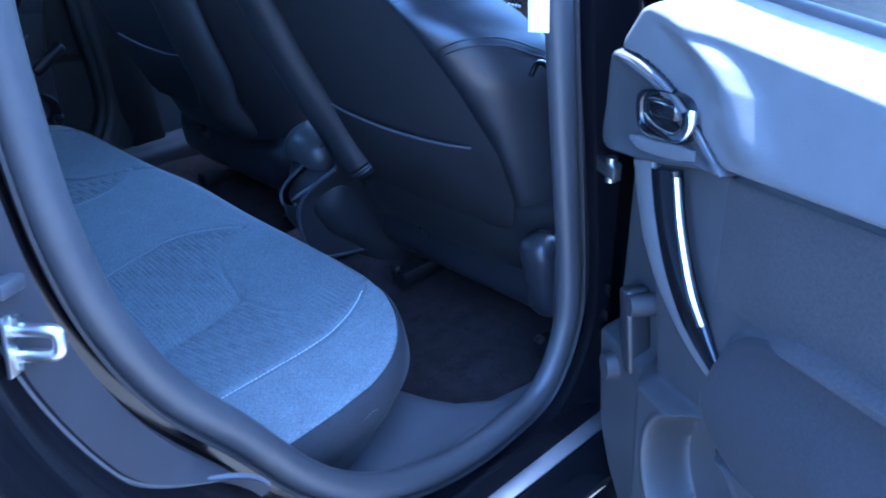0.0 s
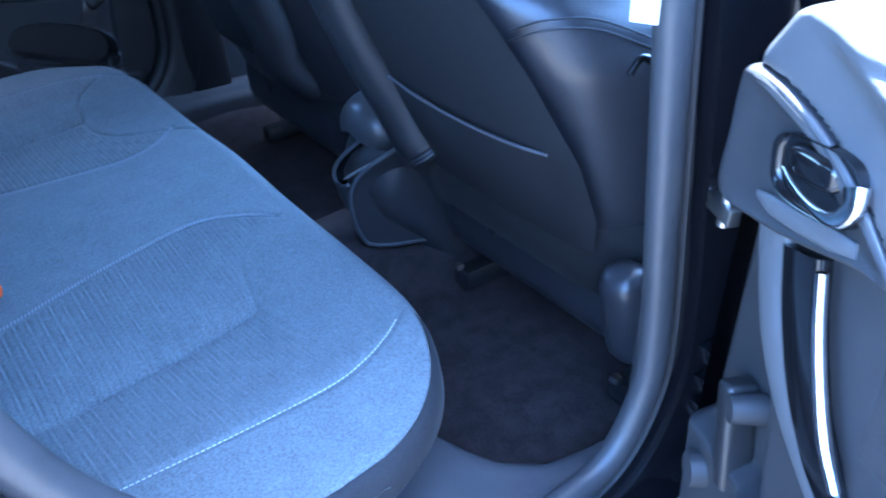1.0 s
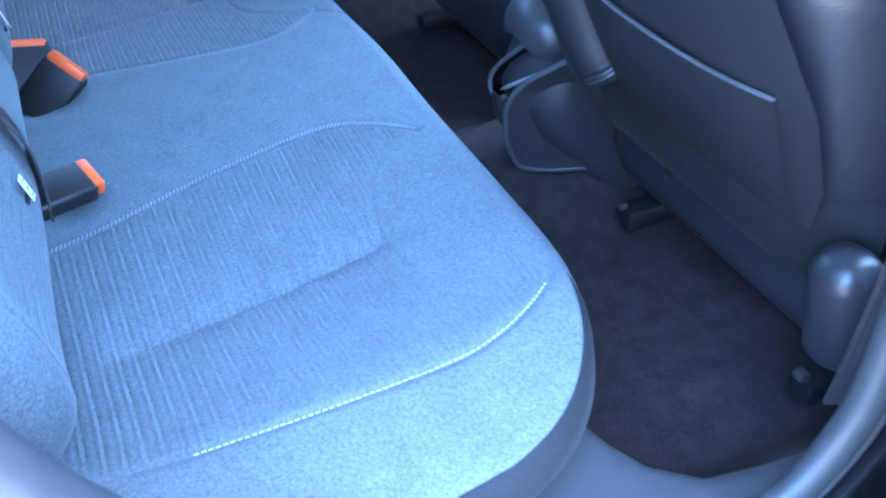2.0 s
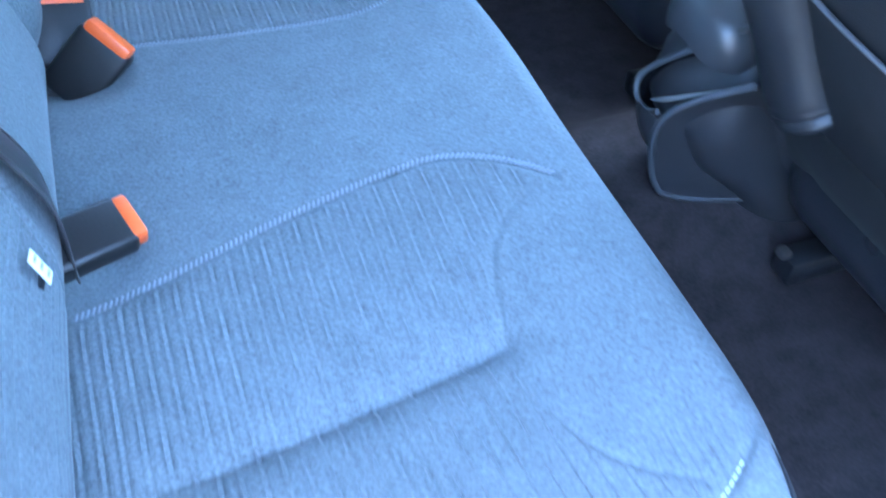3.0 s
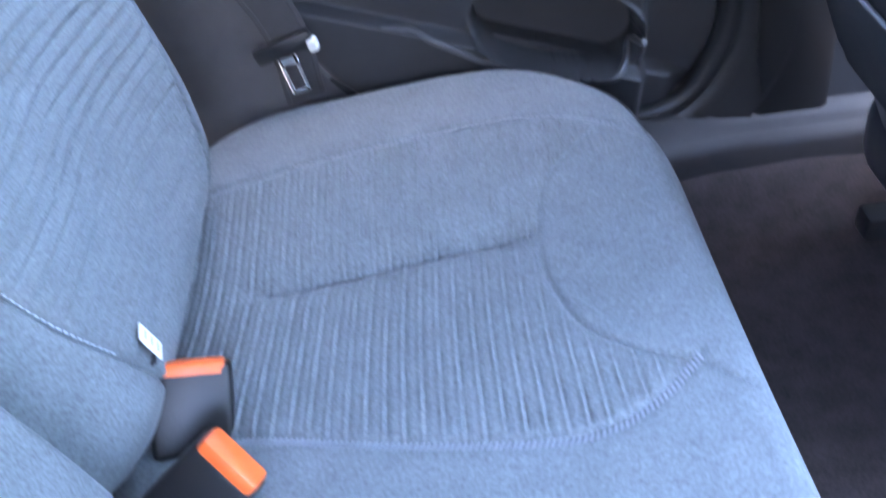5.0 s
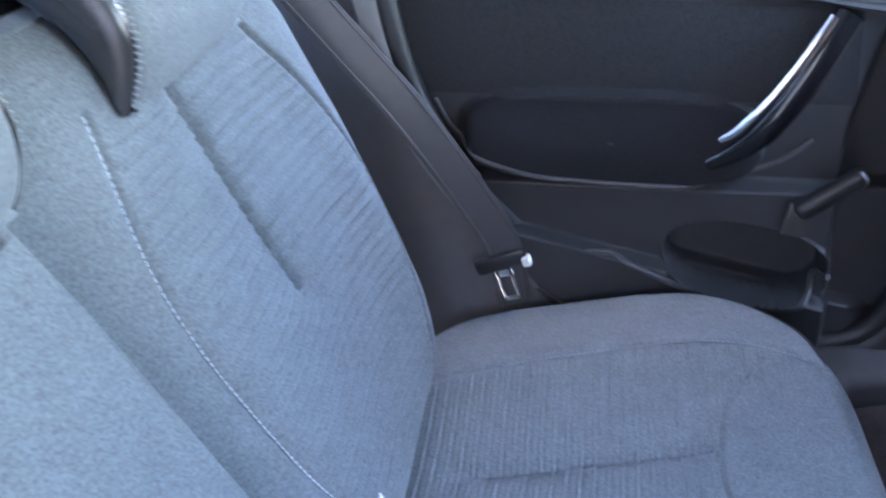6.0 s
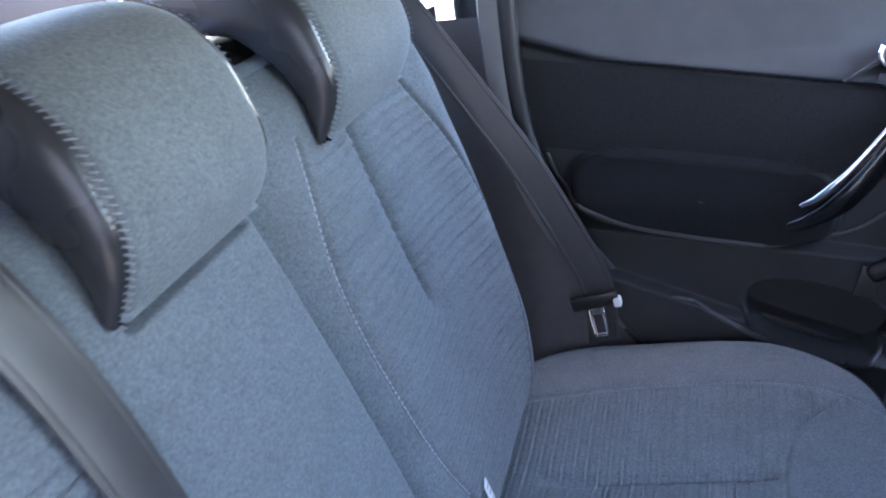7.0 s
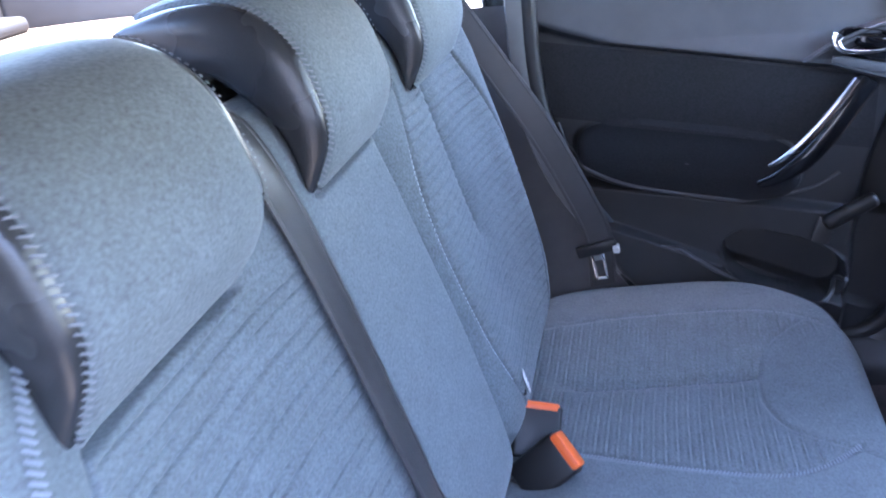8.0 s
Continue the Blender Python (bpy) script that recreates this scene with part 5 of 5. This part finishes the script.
def front_seat(yc, label):
    ob = thing("driver_chair" if yc < 0 else "passenger_chair", label, "front seat", (0.40, yc, 0.42), group="front seats")
    base = np.array(ob.location)
    out = 1 if yc > 0 else -1
    zs = np.linspace(0.60, 1.22, 44)
    th = np.linspace(0, 2 * math.pi, 72, endpoint=False)
    rows = []
    for z in zs:
        hw = np.interp(z, [0.60, 0.70, 0.9, 1.05, 1.12, 1.18, 1.22], [0.215, 0.240, 0.258, 0.262, 0.235, 0.185, 0.10])
        dp = np.interp(z, [0.60, 0.75, 1.0, 1.15, 1.22], [0.10, 0.105, 0.095, 0.07, 0.035])
        c, s = np.cos(th), np.sin(th)
        x = seat_rear_x(z) + dp + dp * np.sign(c) * np.abs(c) ** 0.75
        ho = np.interp(z, [0.60, 0.70, 0.90, 0.95, 0.975, 1.0, 1.05, 1.12, 1.22], [0.215, 0.238, 0.235, 0.208, 0.178, 0.132, 0.078, 0.05, 0.04])
        y = np.where(s * out > 0, ho, hw) * np.sign(s) * np.abs(s) ** 0.62
        x = x + 0.05 * np.abs(s) ** 4
        # the outer shoulder thins out towards the top
        x = x - sstep(0.90, 0.97, z) * sstep(0.0, 0.5, s * out) * sstep(0.0, 0.7, c) * 1.1 * dp
        rows.append(np.stack([x, yc + y, np.full(72, z)], 1))
    grid("backrest", np.array(rows) - base, SEAT_SKIN, ob, "black leather backrest", wrap_v=True, caps=True)
    # map pocket on the back, with its elastic edge
    ys = np.linspace(-0.165, 0.150, 30)
    v = np.linspace(0, 1, 24)
    top = lambda y: 0.800 - 0.012 * (1 - ((y) / 0.16) ** 2)
    P = np.array([[(seat_rear_x(0.655 + (top(y) - 0.655) * k) - 0.004 - 0.010 * math.sin(k * 2.6) * (1 - (y / 0.17) ** 2) + 0.10 * max(0, abs(y) - 0.10) ** 1.5, yc + y, 0.655 + (top(y) - 0.655) * k) for k in v] for y in ys])
    grid("map_pocket", P - base, BACK_PANEL, ob, "black leatherette map pocket")
    C = P[:, -1] + np.array([-0.002, 0, 0.002])
    sweep("pocket_edge", C - base, flat_prof(0.005, 0.004), PLASTIC_GREY, ob, "pale piped pocket edge", up=(0, 0, 1))
    # black panel that covers the back, narrower towards the top on its outer side
    zs2, v2 = np.linspace(0.66, 1.10, 40), np.linspace(0, 1, 26)
    yo_ = np.interp(zs2, [0.66, 0.72, 0.80, 0.90, 0.96, 1.02, 1.10], [0.185, 0.205, 0.205, 0.175, 0.145, 0.100, 0.02])
    rows = []
    for z, ye in zip(zs2, yo_):
        y = -out * 0.165 + (out * ye + out * 0.165) * v2
        bulge = 0.055 * np.maximum(0, np.abs(y) - 0.12) / 0.12 * np.maximum(0, np.abs(y) - 0.12) / 0.12 * 0.35
        rows.append(np.stack([seat_rear_x(z) - 0.003 + bulge, yc + y, np.full(26, z)], 1))
    grid("back_panel", np.array(rows) - base, BACK_PANEL, ob, "matt black back panel")
    # trim seam over the outer shoulder
    for dzs in (0.0, -0.010):
        q = spline([(seat_rear_x(0.95) + 0.014, yc + out * 0.150, 0.945 + dzs), (seat_rear_x(0.965) + 0.035, yc + out * 0.186, 0.962 + dzs), (seat_rear_x(0.965) + 0.085, yc + out * 0.206, 0.958 + dzs), (seat_rear_x(0.94) + 0.14, yc + out * 0.225, 0.930 + dzs)], 30)
        sweep("shoulder_seam", q - base, circle_prof(0.0013, 8), BACK_PANEL, ob, "dark piped seam", up=(0, 0, 1))
    # skirt under the backrest and the cushion
    rows = []
    for z, g in ((0.700, 0.030), (0.688, 0.012), (0.668, 0.0), (0.640, -0.007), (0.605, -0.009), (0.575, -0.004), (0.556, 0.010), (0.545, 0.030), (0.540, 0.10)):
        y = np.linspace(-0.235, 0.262, 36)
        droop = 0.055 * sstep(0.14, 0.25, y) * (0.69 - z) / 0.15
        rows.append(np.stack([seat_rear_x(z) + g + 1.3 * np.maximum(0, np.abs(y) - 0.13) ** 1.5, yc + y, z - droop], 1))
    if out < 0:
        grid("rear_skirt", np.array(rows) - base, SKIRT, ob, "dark fabric skirt")
    bm = rbox(bmesh.new(), (0.50, 0.46, 0.14), pose(0.12, 0, 0.13, 0, -5), 0.05, 4)
    part("cushion", bm, SEAT_SKIN, ob, "black leather cushion")
    if out < 0:
        bm = rbox(bmesh.new(), (0.24, 0.035, 0.11), pose(0.03, out * 0.235, 0.125, 0, -10), 0.016, 3)
        part("side_cover", bm, PLASTIC, ob, "dark plastic side cover")
        bm = rbox(bmesh.new(), (0.060, 0.062, 0.150), pose(-0.170, out * 0.232, 0.172, 0, -14), 0.027, 5)
        part("recline_knob", bm, SEAT_SKIN, ob, "rounded recliner cover")
    for sg in (-1, 1):
        bm = rbox(bmesh.new(), (0.42, 0.035, 0.035), pose(0.10, sg * 0.18, -0.022), 0.006)
        rail = part("seat_rail", bm, PLASTIC, ob, "black seat rail")
        if out > 0:
            continue
        bm = rbox(bmesh.new(), (0.014, 0.016, 0.012), pose(-0.115, sg * 0.18, 0.004), 0.004)
        part("rail_bolt", bm, STEEL, rail, "bright rail bolt")
    # padded bolster down the inner edge of the back, wrinkled at its foot
    foot = 0.0 if out < 0 else 0.05
    q = spline([(0.205 + foot, -out * 0.140, 0.668 - foot), (0.192, -out * 0.152, 0.695), (0.171, -out * 0.170, 0.752), (0.128, -out * 0.192, 0.845), (0.088, -out * 0.210, 0.95), (0.045, -out * 0.226, 1.06)], 70)
    wr = np.array([1 + (0.06 if out < 0 else 0) * math.exp(-((i - 6) / 5) ** 2) * math.sin(i * 1.9) for i in range(70)]) * np.interp(np.arange(70), [0, 5, 14, 60, 69], [0.75, 0.95, 1.0, 0.95, 0.5])
    sweep("inner_bolster", q + np.array([0, yc, 0]) - base, circle_prof(0.038, 24), BOLSTER, ob, "black leather bolster with a wrinkled foot", scale=wr)
    # head restraint
    bm = rbox(bmesh.new(), (0.09, 0.26, 0.17), pose(seat_rear_x(1.33) + 0.07 - 0.40, 0, 1.345 - 0.42, 0, -15), 0.04, 4)
    part("head_restraint", bm, SEAT_SKIN, ob, "black head restraint")
    for sg in (-1, 1):
        bm = rod(bmesh.new(), (seat_rear_x(1.2) + 0.05 - 0.40, sg * 0.06, 0.76), (seat_rear_x(1.3) + 0.06 - 0.40, sg * 0.06, 0.90), 0.006)
        part("post", bm, CHROME, ob)


front_seat(-0.365, "black leather driver's front seat with a map pocket")
front_seat(0.365, "black leather passenger front seat with a map pocket")


def console():
    ob = thing("centre_console", "dark plastic centre console with a rear pocket", "centre console", (0.35, -0.06, 0.42))
    base = np.array(ob.location)
    yc = -0.085
    rows = []
    for z in np.linspace(0.40, 0.672, 22):
        hw = np.interp(z, [0.40, 0.5, 0.60, 0.672], [0.070, 0.074, 0.076, 0.078])
        xr = np.interp(z, [0.40, 0.48, 0.52, 0.575, 0.62, 0.672], [0.28, 0.205, 0.165, 0.140, 0.152, 0.185])
        th = np.linspace(-math.pi / 2, math.pi / 2, 28)
        x = xr + 0.06 - 0.06 * np.abs(np.cos(th)) ** 0.8
        y = yc + hw * np.sign(np.sin(th)) * np.abs(np.sin(th)) ** 0.75
        row = np.stack([x, y, np.full(28, z)], 1)
        rows.append(np.concatenate([[(0.95, yc - hw, z)], row, [(0.95, yc + hw, z)]]))
    grid("console_body", np.array(rows) - base, CONSOLE, ob, "dark plastic console body", wrap_v=True)
    # rounded end of the armrest lid
    rows = []
    for x, k in [(0.142 + 0.060 * (1 - math.cos(a)), math.sin(a)) for a in np.linspace(0.05, 1.5708, 18)] + [(0.30, 1.0), (0.52, 1.0)]:
        th = np.linspace(-0.35, math.pi + 0.35, 32)
        rows.append(np.stack([np.full(32, x), yc + 0.004 + 0.064 * np.cos(th) * k ** 0.6, 0.664 + 0.058 * np.sin(th) * k ** 0.7], 1))
    grid("armrest_lid", np.array(rows) - base, LID, ob, "smooth shiny black armrest lid", caps=True)
    # open pocket: the curled rear rim, the dark inside and the flap beside it
    rim = spline([(0.180, -0.150, 0.715), (0.168, -0.120, 0.682), (0.152, -0.085, 0.645), (0.139, -0.055, 0.612), (0.131, -0.042, 0.588), (0.126, -0.052, 0.572), (0.123, -0.078, 0.572), (0.122, -0.100, 0.585)], 50)
    edge = spline([(0.160, -0.185, 0.668), (0.138, -0.150, 0.635), (0.126, -0.122, 0.602), (0.121, -0.108, 0.572), (0.123, -0.104, 0.540), (0.130, -0.104, 0.506), (0.138, -0.107, 0.484), (0.150, -0.114, 0.470), (0.190, -0.128, 0.463), (0.265, -0.146, 0.460)], 50)
    seam_c = spline([(0.160, -0.185, 0.668), (0.138, -0.150, 0.635), (0.126, -0.122, 0.602), (0.121, -0.108, 0.572), (0.126, -0.108, 0.545), (0.140, -0.108, 0.520), (0.170, -0.108, 0.500)], 50)
    sweep("pocket_rim", rim - base, flat_prof(0.007, 0.006), TRIM_LIGHT, ob, "smooth curled pocket rim", up=(1, 0, 0))
    sweep("flap_edge", edge - base, flat_prof(0.008, 0.006), TRIM_LIGHT, ob, "rounded pocket flap edge", up=(1, 0, 0))
    right = np.stack([np.full(50, 0.30), np.linspace(-0.21, -0.152, 50), np.linspace(0.668, 0.460, 50)], 1)
    k = np.linspace(0, 1, 12)
    P = edge[:, None] + (right - edge)[:, None] * k[None, :, None]
    P[..., 0] -= 0.012 * np.sin(k * math.pi)[None]
    grid("pocket_flap", P - base, CONSOLE, ob, "dark plastic pocket flap")
    left = spline([(0.135, -0.04, 0.575), (0.137, -0.045, 0.545), (0.155, -0.055, 0.515), (0.185, -0.06, 0.49)], 50)
    lower = seam_c[22:]
    lf = spline(left, len(lower))
    P = lower[:, None] + (lf - lower)[:, None] * k[None, :, None]
    P[..., 0] -= 0.010 * np.sin(k * math.pi)[None]
    grid("pocket_shell", P - base, CONSOLE, ob, "dark plastic pocket shell")
    inner = rim + np.array([0.035, 0.0, -0.03])
    grid("pocket_inside", np.stack([rim, inner], 1) - base, PIANO, ob, "dark pocket lining")
    lip = spline([(0.126, -0.080, 0.586), (0.128, -0.100, 0.600), (0.136, -0.125, 0.620), (0.150, -0.155, 0.644)], 24)
    sweep("pocket_lip", lip - base, flat_prof(0.006, 0.004), SATIN, ob, "bright pocket lip", up=(1, 0, 0), scale=np.interp(np.linspace(0, 1, 24), [0, 0.3, 1], [0.4, 1, 0.5]))
    ob.location = (0.378, -0.032, 0.408)


console()


def dash():
    ob = thing("dashboard", "dark dashboard with a small lit display", "dashboard", (1.15, 0, 0.9))
    xs = np.linspace(-1, 1, 24)
    prof = [(0.25, -0.35), (0.05, -0.25), (0.0, -0.05), (0.02, 0.06), (0.08, 0.10), (0.42, 0.12)]
    grid("dash_pad", np.array([[(x + 0.03 * k * k, 0.68 * k, z) for x, z in prof] for k in xs]), PLASTIC_SOFT, ob)
    bm = rbox(bmesh.new(), (0.03, 0.22, 0.10), pose(-0.01, 0.0, 0.03, 0, -12), 0.008)
    part("display", bm, PIANO, ob, "dark display")
    bm = rbox(bmesh.new(), (0.03, 0.26, 0.16), pose(0.0, 0.20, -0.17, 0, -18), 0.01)
    panel = part("control_panel", bm, PIANO, ob, "gloss black control panel")
    for k in range(4):
        bm = rbox(bmesh.new(), (0.006, 0.007, 0.008), pose(-0.022, 0.232 + 0.012 * k, -0.178, 0, -18), 0.002)
        part("button", bm, LABEL, panel, "small white button")


dash()


def belt_guide():
    """The front belt that runs down the pillar, its guide loop, and the passenger belt's lower anchor."""
    ob = belt("front_seat_belt", [(0.178, -0.655, 1.30), (0.19, -0.655, 1.12), (0.20, -0.655, 0.95), (0.21, -0.655, 0.80), (0.22, -0.650, 0.64), (0.23, -0.64, 0.50)],
              [(-0.5, -0.86, 0)] * 6, "black front seat belt running down the pillar", group="front seat belts")
    c = spline([(-0.035, 0.02, -0.375), (-0.02, 0.02, -0.362), (-0.005, 0.015, -0.372), (0.0, 0.01, -0.395)], 24)
    sweep("guide_loop", c, circle_prof(0.004, 8), PIANO, ob, "glossy belt guide loop", up=(0, 1, 0))
    ob = thing("belt_anchor", "black lower belt anchor on the far pillar", "belt anchor", (0.035, 0.655, 0.742))
    bm = rbox(bmesh.new(), (0.090, 0.022, 0.026), pose(0, 0, 0, 0, -32), 0.010, 4)
    part("anchor_cover", bm, PLASTIC, ob)
    bm = rbox(bmesh.new(), (0.028, 0.006, 0.045), pose(-0.036, 0.006, -0.036, 0, 12), 0.002)
    part("webbing_end", bm, WEB, ob)


belt_guide()


def pillar_label():
    ob = thing("pillar_label", "white sticker on the dark pillar beside the door seal", "label", (0.088, -0.691, 1.035))
    part("sticker", rbox(bmesh.new(), (0.0015, 0.024, 0.075), pose(0, 0, 0, 0, -4, 25), 0.0006, 1), LABEL, ob)


pillar_label()
